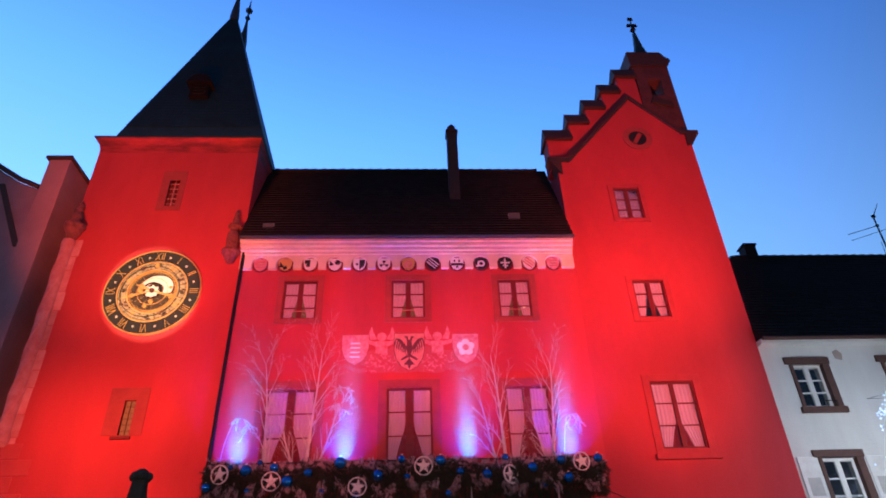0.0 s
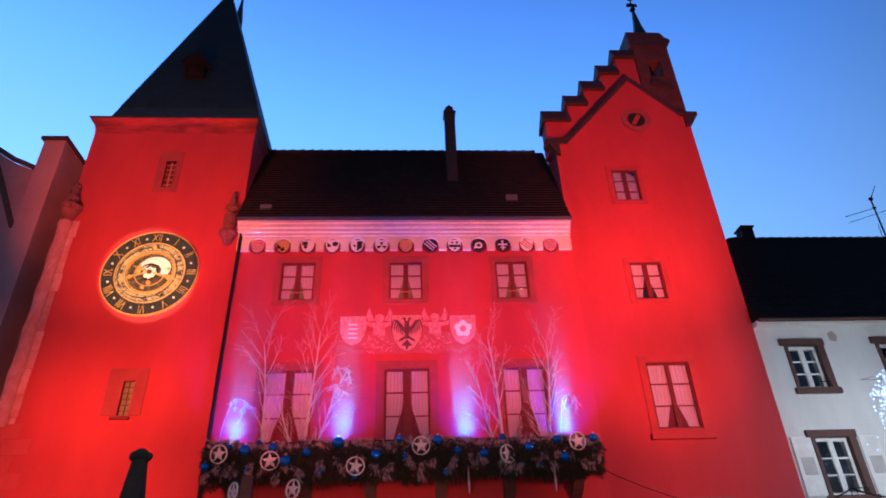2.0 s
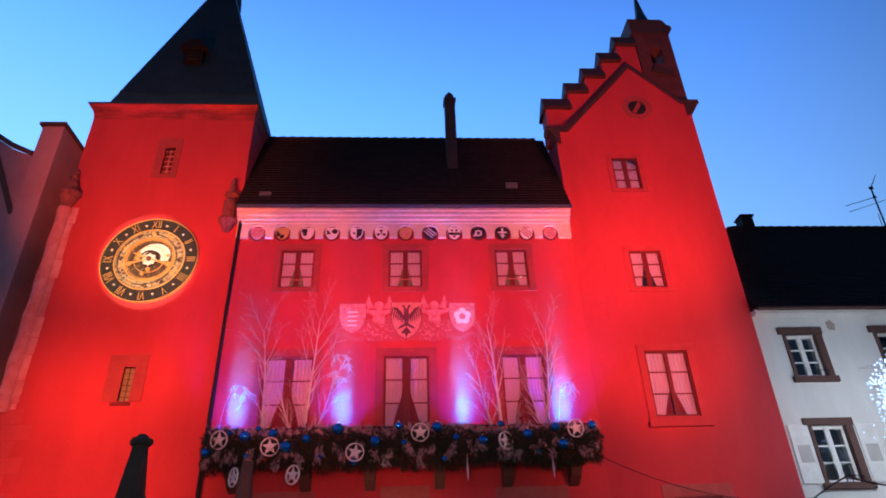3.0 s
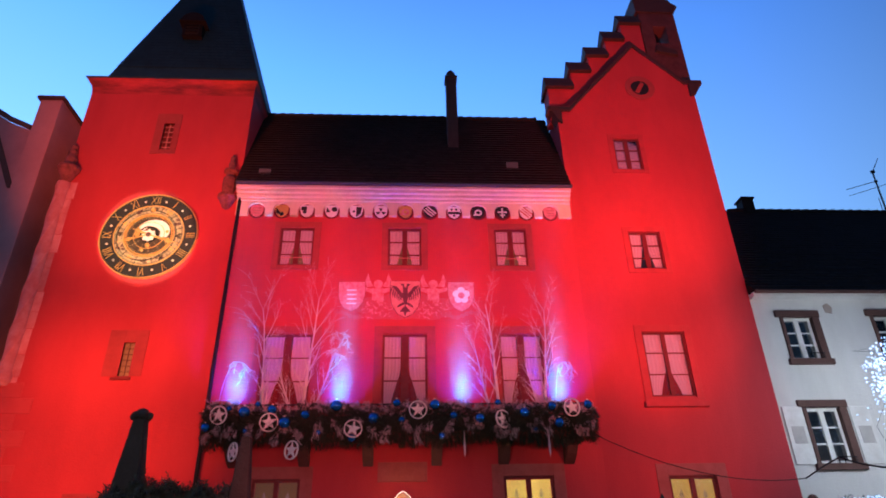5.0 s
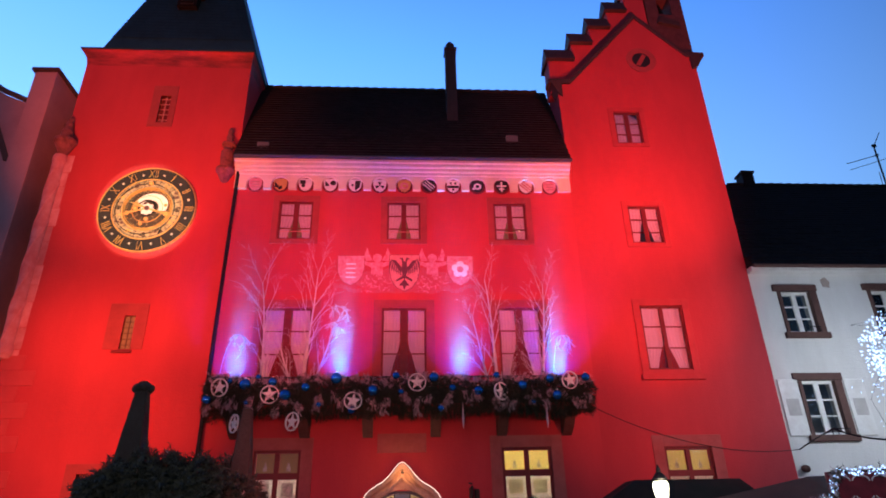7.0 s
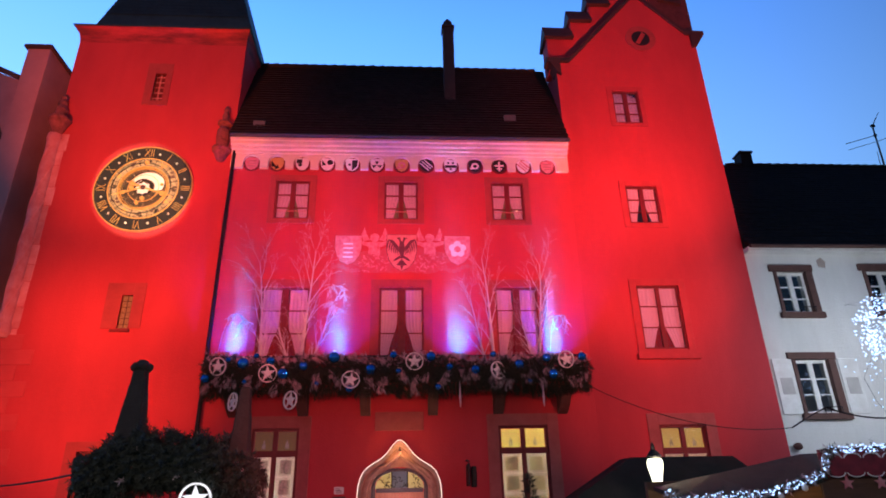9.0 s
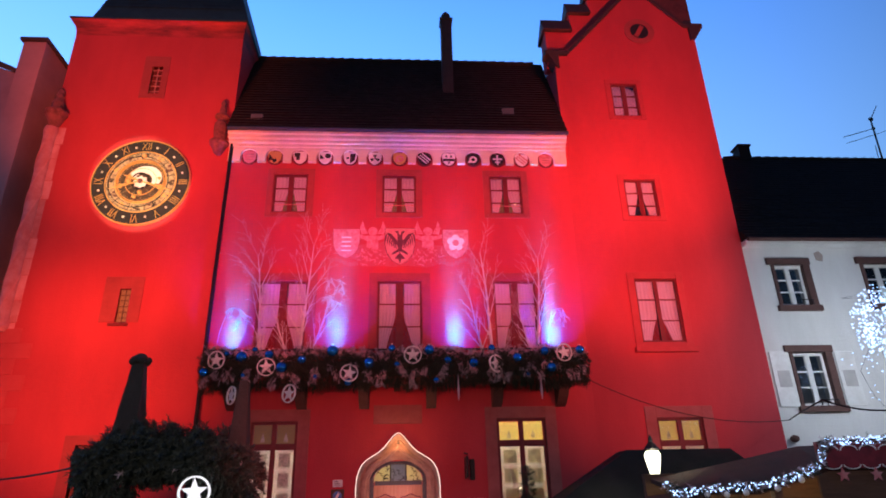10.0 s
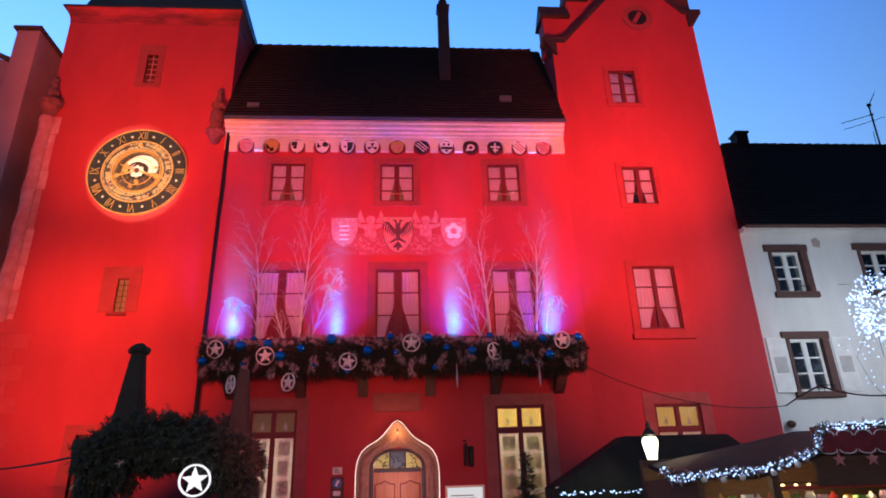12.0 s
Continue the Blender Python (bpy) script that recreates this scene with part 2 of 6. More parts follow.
# bellcote stone: the shade on that set-back wall is put into its colour
BELL_STONE = mat("shade_dark_sandstone", (0.12, 0.04, 0.042), 0.9, (0.06, 0.022, 0.024), 2.5, 0.5, 20)
FANLIGHT = cloth("olive_leaded_glass", (0.60, 0.57, 0.38), 0.7)
FANLIGHT_BLUE = cloth("blue_grey_leaded_glass", (0.20, 0.23, 0.32), 0.5)
SKYLIGHT = mat("dusty_roof_glass", (0.11, 0.11, 0.12), 0.5)
SIGN_BLUE = mat("blue_sign_enamel", (0.02, 0.12, 0.5), 0.35)
EAVES = mat("stained_red_moulding", (0.48, 0.045, 0.055), 0.85, (0.10, 0.018, 0.02), 1.8, 0.4, 22, stretch=(0.5, 1, 2.5))
OLD_STONE = mat("weathered_dark_sandstone", (0.26, 0.075, 0.08), 0.9, (0.10, 0.03, 0.032), 5, 0.5, 20)
GREY_SURROUND = mat("greyed_sandstone", (0.38, 0.105, 0.10), 0.88, (0.29, 0.07, 0.068), 2.4, 0.4, 28)
FLUSH_STONE = mat("limewashed_surround", (0.45, 0.045, 0.056), 0.85, (0.36, 0.036, 0.045), 2.2, 0.4, 28)
DARK_SLATE = mat("near_black_slate", (0.010, 0.009, 0.010), 0.8, (0.006, 0.006, 0.007), 4, 0.3, 25, spec=0.15)
# wall red darkened: the shade inside the recesses is put into this colour
NICHE = mat("maroon_with_shade", (0.16, 0.018, 0.024), 0.85)
PATCH = mat("greyed_louvre_paint", (0.50, 0.47, 0.45), 0.7)
CROWN_FIR = mat("grey_green_fir_sprays", (0.024, 0.031, 0.025), 0.65, (0.052, 0.060, 0.050), 5, 0, per_piece=0.5)
STAR_WARM = glow("warm_white_star_light", (1.0, 0.95, 0.72), 1.3)
LED_WARM = glow("warm_led_tube", (1.0, 0.76, 0.66), 1.7)
LED_COLD = glow("cold_white_led", (0.40, 0.60, 1.0), 3.2)
STAR_GLOW = glow("glowing_white_star", (0.95, 0.93, 1.0), 1.1)
LAMP_GLASS = glow("lit_lantern_glass", (1.0, 0.98, 0.72), 4.0)
UPLIGHT_LENS = glow("blue_uplight_lens", (0.55, 0.65, 1.0), 6.0)
STALL_GLOW = glow("warm_stall_bulb", (1.0, 0.62, 0.25), 6.0)


# ---- building helpers ----
def thing(name, label, category, at=(0, 0, 0), group="", kind=""):
    ob = new(name)
    ob.location = at
    ob.empty_display_size = 0.2
    return tagged(ob, label, category, group, kind)


def root_of(ob):
    while ob.parent:
        ob = ob.parent
    return ob


def part(name, bm, material, parent=None, label=""):
    """One mesh under a thing or a part; the bmesh is in world metres."""
    me = bpy.data.meshes.new(name)
    if parent is not None:
        bmesh.ops.translate(bm, verts=bm.verts, vec=-root_of(parent).location)
    bm.normal_update()
    bm.to_mesh(me)
    bm.free()
    me.materials.append(material)
    ob = new(name, me)
    ob.parent = parent
    return tagged(ob, label)


def solo(name, bm, material, label, category, at=None, group="", kind="", smooth=False):
    """A thing that is one mesh."""
    me = bpy.data.meshes.new(name)
    if at is not None:
        bmesh.ops.translate(bm, verts=bm.verts, vec=-Vector(at))
    bm.normal_update()
    bm.to_mesh(me)
    bm.free()
    me.materials.append(material)
    if smooth:
        me.polygons.foreach_set("use_smooth", [True] * len(me.polygons))
    ob = new(name, me)
    if at is not None:
        ob.location = at
    return tagged(ob, label, category, group, kind)


def B():
    return bmesh.new()


def box(bm, x0, x1, y0, y1, z0, z1, bevel=0.0):
    vs = [bm.verts.new((x, y, z)) for x in (x0, x1) for y in (y0, y1) for z in (z0, z1)]
    fs = [bm.faces.new([vs[i] for i in q]) for q in ((0, 1, 3, 2), (4, 6, 7, 5), (0, 4, 5, 1), (2, 3, 7, 6), (0, 2, 6, 4), (1, 5, 7, 3))]
    if bevel:
        es = list({ed for f in fs for ed in f.edges})
        bmesh.ops.bevel(bm, geom=es, offset=bevel, segments=1, affect="EDGES")
    return bm


def prism(bm, pts, y0, y1):
    """A polygon in (x, z), from the front y0 to the back y1."""
    a = [bm.verts.new((x, y0, z)) for x, z in pts]
    b = [bm.verts.new((x, y1, z)) for x, z in pts]
    bm.faces.new(a)
    bm.faces.new(b[::-1])
    for i in range(len(pts)):
        j = (i + 1) % len(pts)
        bm.faces.new((a[i], b[i], b[j], a[j]))
    return bm


def tube(bm, pts, radii, sides=6, cap=True):
    """A tube through points; one radius, or one for each point."""
    pts = [Vector(p) for p in pts]
    if not hasattr(radii, "__len__"):
        radii = [radii] * len(pts)
    rings = []
    u = None
    for i, p in enumerate(pts):
        d = (pts[min(i + 1, len(pts) - 1)] - pts[max(i - 1, 0)]).normalized()
        u = d.orthogonal() if u is None else u - d * u.dot(d)
        u = u.normalized() if u.length > 1e-4 else d.orthogonal().normalized()
        v = d.cross(u)
        rings.append([bm.verts.new(p + radii[i] * (math.cos(2 * math.pi * k / sides) * u + math.sin(2 * math.pi * k / sides) * v)) for k in range(sides)])
    for a, b in zip(rings, rings[1:]):
        for k in range(sides):
            bm.faces.new((a[k], a[(k + 1) % sides], b[(k + 1) % sides], b[k]))
    if cap:
        bm.faces.new(rings[0][::-1])
        bm.faces.new(rings[-1])
    return bm


def lathe(bm, cx, cy, profile, n=16):
    rings = [[bm.verts.new((cx + r * math.cos(2 * math.pi * k / n), cy + r * math.sin(2 * math.pi * k / n), z)) for k in range(n)] for r, z in profile]
    for a, b in zip(rings, rings[1:]):
        for k in range(n):
            bm.faces.new((a[k], a[(k + 1) % n], b[(k + 1) % n], b[k]))
    bm.faces.new(rings[0][::-1])
    bm.faces.new(rings[-1])
    return bm


def ball(bm, c, r, seg=12, rings=8, squash=1.0):
    m = Matrix.Translation(c) @ Matrix.Diagonal((r, r, r * squash, 1))
    bmesh.ops.create_uvsphere(bm, u_segments=seg, v_segments=rings, radius=1, matrix=m)
    return bm


def disc(bm, cx, cz, r, y0, y1, n=40):
    return prism(bm, [(cx + r * math.cos(2 * math.pi * k / n), cz + r * math.sin(2 * math.pi * k / n)) for k in range(n)], y0, y1)


def ring(bm, cx, cz, r0, r1, y0, y1, n=48):
    loops = [[bm.verts.new((cx + r * math.cos(2 * math.pi * k / n), y, cz + r * math.sin(2 * math.pi * k / n))) for k in range(n)] for r, y in ((r0, y0), (r1, y0), (r1, y1), (r0, y1))]
    for i in range(4):
        a, b = loops[i], loops[(i + 1) % 4]
        for k in range(n):
            bm.faces.new((a[k], a[(k + 1) % n], b[(k + 1) % n], b[k]))
    return bm


def pierced(bm, x0, x1, z0, z1, holes, y0, y1):
    """A wall slab with rectangular openings right through it."""
    xs = sorted({x0, x1, *[v for h in holes for v in h[:2]]})
    zs = sorted({z0, z1, *[v for h in holes for v in h[2:]]})
    solid = [[not any(h[0] <= (xa + xb) / 2 <= h[1] and h[2] <= (za + zb) / 2 <= h[3] for h in holes) for za, zb in zip(zs, zs[1:])] for xa, xb in zip(xs, xs[1:])]
    cache = {}

    def v(x, y, z):
        if (x, y, z) not in cache:
            cache[x, y, z] = bm.verts.new((x, y, z))
        return cache[x, y, z]
    for i in range(len(xs) - 1):
        for j in range(len(zs) - 1):
            if not solid[i][j]:
                continue
            xa, xb, za, zb = xs[i], xs[i + 1], zs[j], zs[j + 1]
            bm.faces.new((v(xa, y0, za), v(xb, y0, za), v(xb, y0, zb), v(xa, y0, zb)))
            bm.faces.new((v(xa, y1, za), v(xa, y1, zb), v(xb, y1, zb), v(xb, y1, za)))
            for di, dj, q in ((-1, 0, (xa, xa, za, zb)), (1, 0, (xb, xb, za, zb)), (0, -1, (xa, xb, za, za)), (0, 1, (xa, xb, zb, zb))):
                ii, jj = i + di, j + dj
                if 0 <= ii < len(xs) - 1 and 0 <= jj < len(zs) - 1 and solid[ii][jj]:
                    continue
                p, r, s, t = q
                if p == r:
                    bm.faces.new((v(p, y0, s), v(p, y1, s), v(p, y1, t), v(p, y0, t)))
                else:
                    bm.faces.new((v(p, y0, s), v(r, y0, s), v(r, y1, s), v(p, y1, s)))
    return bm


def arc(cx, cz, r, a0, a1, n):
    return [(cx + r * math.cos(radians(a0 + (a1 - a0) * k / n)), cz + r * math.sin(radians(a0 + (a1 - a0) * k / n))) for k in range(n + 1)]


def drape(x_out, x_top, x_low, z0, z1, y, folds=5, tie=0.35):
    """A curtain half that hangs from the top and is drawn to the outer side; wavy, with a soft inner edge."""
    bm = B()
    nu, nv = folds * 4, 12
    grid = []
    for j in range(nv + 1):
        s = j / nv
        k = s if tie == 0 else min(1.0, max(0.0, (s - (1 - tie)) / tie)) ** 0.8
        xi = x_top + (x_low - x_top) * k
        z = z1 + (z0 - z1) * s
        grid.append([bm.verts.new((x_out + (xi - x_out) * i / nu, y + 0.009 * math.sin(i * math.pi / 2 + s), z)) for i in range(nu + 1)])
    for j in range(nv):
        for i in range(nu):
            bm.faces.new((grid[j][i], grid[j][i + 1], grid[j + 1][i + 1], grid[j + 1][i]))
    return bm


def window(parent, x0, x1, z0, z1, surround=0.2, bars=(0.36, 0.70), curtains="tied", frame_mat=None, stone=None, ledge=0.0, mullion=0.075, label=""):
    """Stone surround with a casement of two leaves, panes and curtains, under a building."""
    stone, frame_mat = stone or STONE, frame_mat or FRAME
    w = surround
    bm = B()
    for q in ((x0 - w, x0, z0 - w * 0.8, z1 + w), (x1, x1 + w, z0 - w * 0.8, z1 + w), (x0, x1, z1, z1 + w), (x0, x1, z0 - w * 0.8, z0)):
        box(bm, q[0], q[1], -0.035, 0.10, q[2], q[3], 0.006)
    win = part("window", bm, stone, parent, label)
    if ledge:
        bm = B()
        prism(bm, [(x0 - w - ledge, z0 - w * 0.8 - 0.14), (x1 + w + ledge, z0 - w * 0.8 - 0.14), (x1 + w + ledge, z0 - w * 0.8), (x0 - w - ledge, z0 - w * 0.8)], -0.16, 0.05)
        part("sill", bm, stone, win)
    f = 0.06
    xc = (x0 + x1) / 2
    bm = B()
    for q in ((x0, x0 + f, z0, z1), (x1 - f, x1, z0, z1), (x0 + f, x1 - f, z1 - f, z1), (x0 + f, x1 - f, z0, z0 + f), (xc - mullion, xc + mullion, z0 + f, z1 - f)):
        box(bm, q[0], q[1], 0.025, 0.095, q[2], q[3], 0.006)
    levels = [z0 + f, *[z1 - (z1 - z0) * b for b in bars[::-1]], z1 - f]
    for zl in levels[1:-1]:
        for a, b in ((x0 + f, xc - mullion), (xc + mullion, x1 - f)):
            box(bm, a, b, 0.035, 0.08, zl - 0.014, zl + 0.014)
    part("frame", bm, frame_mat, win)
    for a, b in ((x0 + f, xc - mullion), (xc + mullion, x1 - f)):
        for za, zb in zip(levels, levels[1:]):
            g = part("pane", box(B(), a, b, 0.055, 0.061, za, zb), GLASS, win)
            g.visible_shadow = False
    if curtains == "tied":
        part("curtain", drape(x0 + 0.03, xc - 0.05, x0 + 0.52 * (xc - x0), z0 + 0.04, z1 - 0.03, 0.115, 4, 0.6), CURTAIN, win)
        part("curtain", drape(x1 - 0.03, xc + 0.05, x1 - 0.52 * (x1 - xc), z0 + 0.04, z1 - 0.03, 0.115, 4, 0.6), CURTAIN, win)
    elif curtains == "long":
        part("curtain", drape(x0 + 0.03, xc - 0.12, x0 + 0.12 * (xc - x0), z0 + 0.04, z1 - 0.03, 0.115, 5, 0.6), CURTAIN, win)
        part("curtain", drape(x1 - 0.03, xc + 0.12, x1 - 0.12 * (x1 - xc), z0 + 0.04, z1 - 0.03, 0.115, 5, 0.6), CURTAIN, win)
    elif curtains == "wide":
        part("curtain", drape(x0 + 0.03, xc - 0.03, x0 + 0.5 * (xc - x0), z0 + 0.04, z1 - 0.03, 0.115, 5, 0.42), CURTAIN, win)
        part("curtain", drape(x1 - 0.03, xc + 0.03, x1 - 0.5 * (x1 - xc), z0 + 0.04, z1 - 0.03, 0.115, 5, 0.42), CURTAIN, win)
    if curtains in ("long", "wide"):
        part("inner_drape", drape(x0 + 0.1, xc - 0.05, xc - 0.01, z0 + 0.05, z0 + (z1 - z0) * 0.62, 0.17, 3, 0.3), RED_CLOTH, win, "dark red inner drape")
        part("inner_drape", drape(x1 - 0.1, xc + 0.05, xc + 0.01, z0 + 0.05, z0 + (z1 - z0) * 0.62, 0.17, 3, 0.3), RED_CLOTH, win, "dark red inner drape")
    elif curtains == "full":
        part("curtain", drape(x0 + 0.03, xc - 0.02, xc - 0.02, z0 + 0.04, z1 - 0.03, 0.115, 4, 0.5), CURTAIN, win)
        part("curtain", drape(x1 - 0.03, xc + 0.02, xc + 0.02, z0 + 0.04, z1 - 0.03, 0.115, 4, 0.5), CURTAIN, win)
    return win


def tiled_slope(name, parent, material, xa0, xa1, ya, za, xb0, xb1, yb, zb, course=0.17, width=0.19, lift=0.02):
    """Rows of overlapping plain tiles on a slope that runs from the eave (a) to the ridge (b), as one mesh."""
    L = math.hypot(yb - ya, zb - za)
    rows = max(1, int(L / course))
    d = Vector((0, (yb - ya) / L, (zb - za) / L))
    nrm = Vector((0, -d.z, d.y))
    verts, faces = [], []
    rng = random.Random(7)
    for r in range(rows):
        s0, s1 = r / rows, min(1, (r + 1.25) / rows)
        l0, l1 = xa0 + (xb0 - xa0) * s0, xa1 + (xb1 - xa1) * s0
        off = (r % 2) * width / 2
        x = l0 - off
        base, top = Vector((0, ya, za)) + d * L * s0, Vector((0, ya, za)) + d * L * s1
        while x < l1:
            a, b = max(x + 0.006, l0), min(x + width - 0.006, l1)
            x += width
            if b - a < 0.02:
                continue
            j = lift + rng.uniform(-0.006, 0.01)
            k = len(verts)
            p0, p1 = base + nrm * (j + 0.018), top + nrm * 0.006
            q0 = base + nrm * 0.0
            verts += [(a, p0.y, p0.z), (b, p0.y, p0.z), (b, p1.y, p1.z), (a, p1.y, p1.z), (a, q0.y, q0.z), (b, q0.y, q0.z)]
            faces += [(k, k + 1, k + 2, k + 3), (k + 4, k + 5, k + 1, k)]
    me = bpy.data.meshes.new(name)
    me.from_pydata(verts, [], faces)
    if parent is not None:
        o = root_of(parent).location
        me.transform(Matrix.Translation(-o))
    me.materials.append(material)
    ob = new(name, me)
    ob.parent = parent
    ob["kind"] = "stuff"
    return ob


def twigs(name, parent, material, places, blades=7, width=0.036):
    """Many fir twigs in one mesh: each a fan of narrow needles along a short stem."""
    verts, faces = [], []
    rng = random.Random(len(places))
    for p, d, ln in places:
        p, d = Vector(p), Vector(d).normalized()
        u = d.cross(Vector((rng.uniform(-1, 1), rng.uniform(-1, 1), rng.uniform(-1, 1)))).normalized()
        v = d.cross(u)
        for k in range(blades + 4):
            s = k / (blades + 4)
            side = u * math.cos(k * 2.4) + v * math.sin(k * 2.4)
            o = p + d * ln * s * 0.75
            tip = o + (d * 0.7 + side * 0.75).normalized() * ln * (0.5 - 0.15 * s)
            w = d.cross(side).normalized() * ln * width
            i = len(verts)
            verts += [tuple(o - w), tuple(o + w), tuple(tip)]
            faces.append((i, i + 1, i + 2))
    me = bpy.data.meshes.new(name)
    me.from_pydata(verts, [], faces)
    if parent is not None:
        me.transform(Matrix.Translation(-root_of(parent).location))
    me.materials.append(material)
    ob = new(name, me)
    ob.parent = parent
    return ob


def text_part(name, words, size, at, turn, material, parent, depth=0.008, label="", squash=1.0, thin=0.0):
    cu = bpy.data.curves.new(name, "FONT")
    cu.body, cu.size, cu.extrude, cu.align_x, cu.align_y = words, size, depth, "CENTER", "CENTER"
    cu.offset = -thin
    tmp = new("tmp_words", cu)
    me = bpy.data.meshes.new_from_object(tmp.evaluated_get(bpy.context.evaluated_depsgraph_get()))
    bpy.data.objects.remove(tmp)
    bpy.data.curves.remove(cu)
    o = root_of(parent).location
    me.transform(Matrix.Translation(Vector(at) - o) @ Euler((radians(90), 0, 0)).to_matrix().to_4x4() @ Matrix.Rotation(radians(turn), 4, "Z") @ Matrix.Diagonal((squash, 1, 1, 1)))
    me.materials.append(material)
    ob = new(name, me)
    ob.parent = parent
    return tagged(ob, label)

# ---- ground ----
solo("ground", box(B(), -400, 400, -300, 500, -0.3, 0.0), PAVING, "grey granite paving of the town square", "ground", kind="structure")

# ---- clock tower ----
tower = thing("clock_tower", "red limewashed clock tower with a steep slate roof", "tower", (-7.93, 2.6, 0))
TX0, TX1 = -10.70, -5.3
holes = [(-8.05, -7.72, 14.26, 15.32), (-7.75, -7.46, 6.72, 7.70), (-8.13, -6.9, 0.9, 3.56)]
bm = pierced(B(), TX0, TX1, 0, 17.0, holes, 0, 0.5)
part("wall", bm, PLASTER, tower)
for q in ((TX0, TX0 + 0.5, 0.5, 5.2), (TX1 - 0.5, TX1, 0.5, 5.2), (TX0 + 0.5, TX1 - 0.5, 4.7, 5.2)):
    part("wall", box(B(), *q, 0, 17.0), PLASTER, tower)
bm = B()
rims = [[bm.verts.new(p) for p in ((TX0 - q, -q, z), (TX1 + q * 0.5, -q, z), (TX1 + q * 0.5, 5.2 + q, z), (TX0 - q, 5.2 + q, z))] for q, z in ((0.002, 16.55), (0.02, 16.72), (0.06, 16.88), (0.13, 17.0), (0.19, 17.06), (0.19, 17.10))]
for ra, rb in zip(rims, rims[1:]):
    for k in range(4):
        bm.faces.new((ra[k], ra[(k + 1) % 4], rb[(k + 1) % 4], rb[k]))
bm.faces.new(rims[-1])
part("cornice", bm, EAVES, tower, "red stone eaves moulding with dark stains")
part("eaves_slate", box(B(), TX0 - 0.23, TX1 + 0.13, -0.22, 5.45, 17.10, 17.15, 0.008), SLATE, tower)


def hip_roof(x0, x1, y0, y1, z0, rx, ry0, ry1, zr):
    """Steep hipped roof with a short ridge running front to back."""
    bm = B()
    foot = [bm.verts.new(c) for c in ((x0, y0, z0), (x1, y0, z0), (x1, y1, z0), (x0, y1, z0))]
    ridge = [bm.verts.new(c) for c in ((rx - 0.06, ry0, zr), (rx + 0.06, ry0, zr), (rx + 0.06, ry1, zr), (rx - 0.06, ry1, zr))]
    for i in range(4):
        bm.faces.new((foot[i], foot[(i + 1) % 4], ridge[(i + 1) % 4], ridge[i]))
    bm.faces.new(foot[::-1])
    bm.faces.new(ridge)
    return bm


roof = part("roof", hip_roof(TX0 + 0.5, TX1 + 0.14, -0.2, 5.4, 17.17, -7.8, 1.5, 3.0, 26.0), SLATE, tower, "steep blue-black slate roof")
# slate courses on the front face, as thin lapped strips
bm = B()
for k in range(46):
    s = 0.06 + k * 0.02
    s2 = s + 0.021
    def hip(s):
        return (TX0 + 0.5 + (-7.86 - TX0 - 0.5) * s, TX1 + 0.14 + (-7.74 - TX1 - 0.14) * s, -0.2 + 1.7 * s, 17.17 + 8.83 * s)
    a0, a1, ya, za = hip(s)
    b0, b1, yb, zb = hip(s2)
    n = max(2, int((a1 - a0) / 0.3))
    for i in range(n):
        xa, xb = a0 + (a1 - a0) * i / n + 0.008, a0 + (a1 - a0) * (i + 1) / n - 0.008
        k0, k1 = (xa - a0) / (a1 - a0), (xb - a0) / (a1 - a0)
        ua, ub = b0 + (b1 - b0) * k0, b0 + (b1 - b0) * k1
        q = [bm.verts.new(p) for p in ((xa, ya - 0.04, za), (xb, ya - 0.04, za), (ub, yb - 0.012, zb), (ua, yb - 0.012, zb))]
        bm.faces.new(q)
part("slate_course", bm, SLATE, roof)["kind"] = "stuff"
for fy in (1.5, 3.0):
    bm = lathe(B(), -7.8, fy, [(0.20, 25.5), (0.19, 26.0), (0.13, 26.6), (0.07, 27.2), (0.05, 27.6), (0.13, 27.72), (0.05, 27.84), (0.04, 28.1), (0.16, 28.22), (0.17, 28.32), (0.05, 28.45), (0.03, 28.9), (0.005, 29.1)], 12)
    part("finial", bm, LEAD, roof, "dark lead finial")
# little dormer in the slate
bm = B()
prism(bm, [(-8.2, 19.35), (-7.52, 19.35), (-7.52, 19.95), (-8.2, 19.95)], 0.0, 0.9)
part("dormer", bm, DARK_SLATE, roof, "dark louvred dormer")
prism_pts = [(-8.34, 19.92), *arc(-7.86, 19.92, 0.42, 170, 10, 8), (-7.38, 19.92)]
part("dormer_roof", prism(B(), prism_pts, -0.18, 1.1), DARK_SLATE, roof)
# no hole is cut: a black plate paints the opening's darkness
part("louvre", box(B(), -8.08, -7.64, -0.03, 0.02, 19.42, 19.9), SHIELD_BLACK, roof, "black plate for the dormer opening's darkness")
for k in range(3):
    part("louvre_slat", box(B(), -8.08, -7.64, -0.09, -0.035, 19.47 + 0.15 * k, 19.5 + 0.15 * k), DARK_SLATE, roof)


def stone_surround(x0, x1, z0, z1, ox0, ox1, oz0, oz1, parent, label="", stone=None):
    bm = B()
    for q in ((ox0, x0, oz0, oz1), (x1, ox1, oz0, oz1), (x0, x1, z1, oz1), (x0, x1, oz0, z0)):
        box(bm, q[0], q[1], -0.03, 0.15, q[2], q[3], 0.006)
    return part("window", bm, stone or STONE, parent, label)


# grilled slit high up
slit = stone_surround(-8.05, -7.72, 14.26, 15.32, -8.32, -7.53, 14.08, 15.72, tower, "narrow window behind an iron grille")
bm = B()
tube(bm, [(-7.885, 0.05, 14.26), (-7.885, 0.05, 15.32)], 0.020, 5)
for k in range(5):
    tube(bm, [(-8.05, 0.04, 14.38 + k * 0.205), (-7.72, 0.04, 14.38 + k * 0.205)], 0.014, 5)
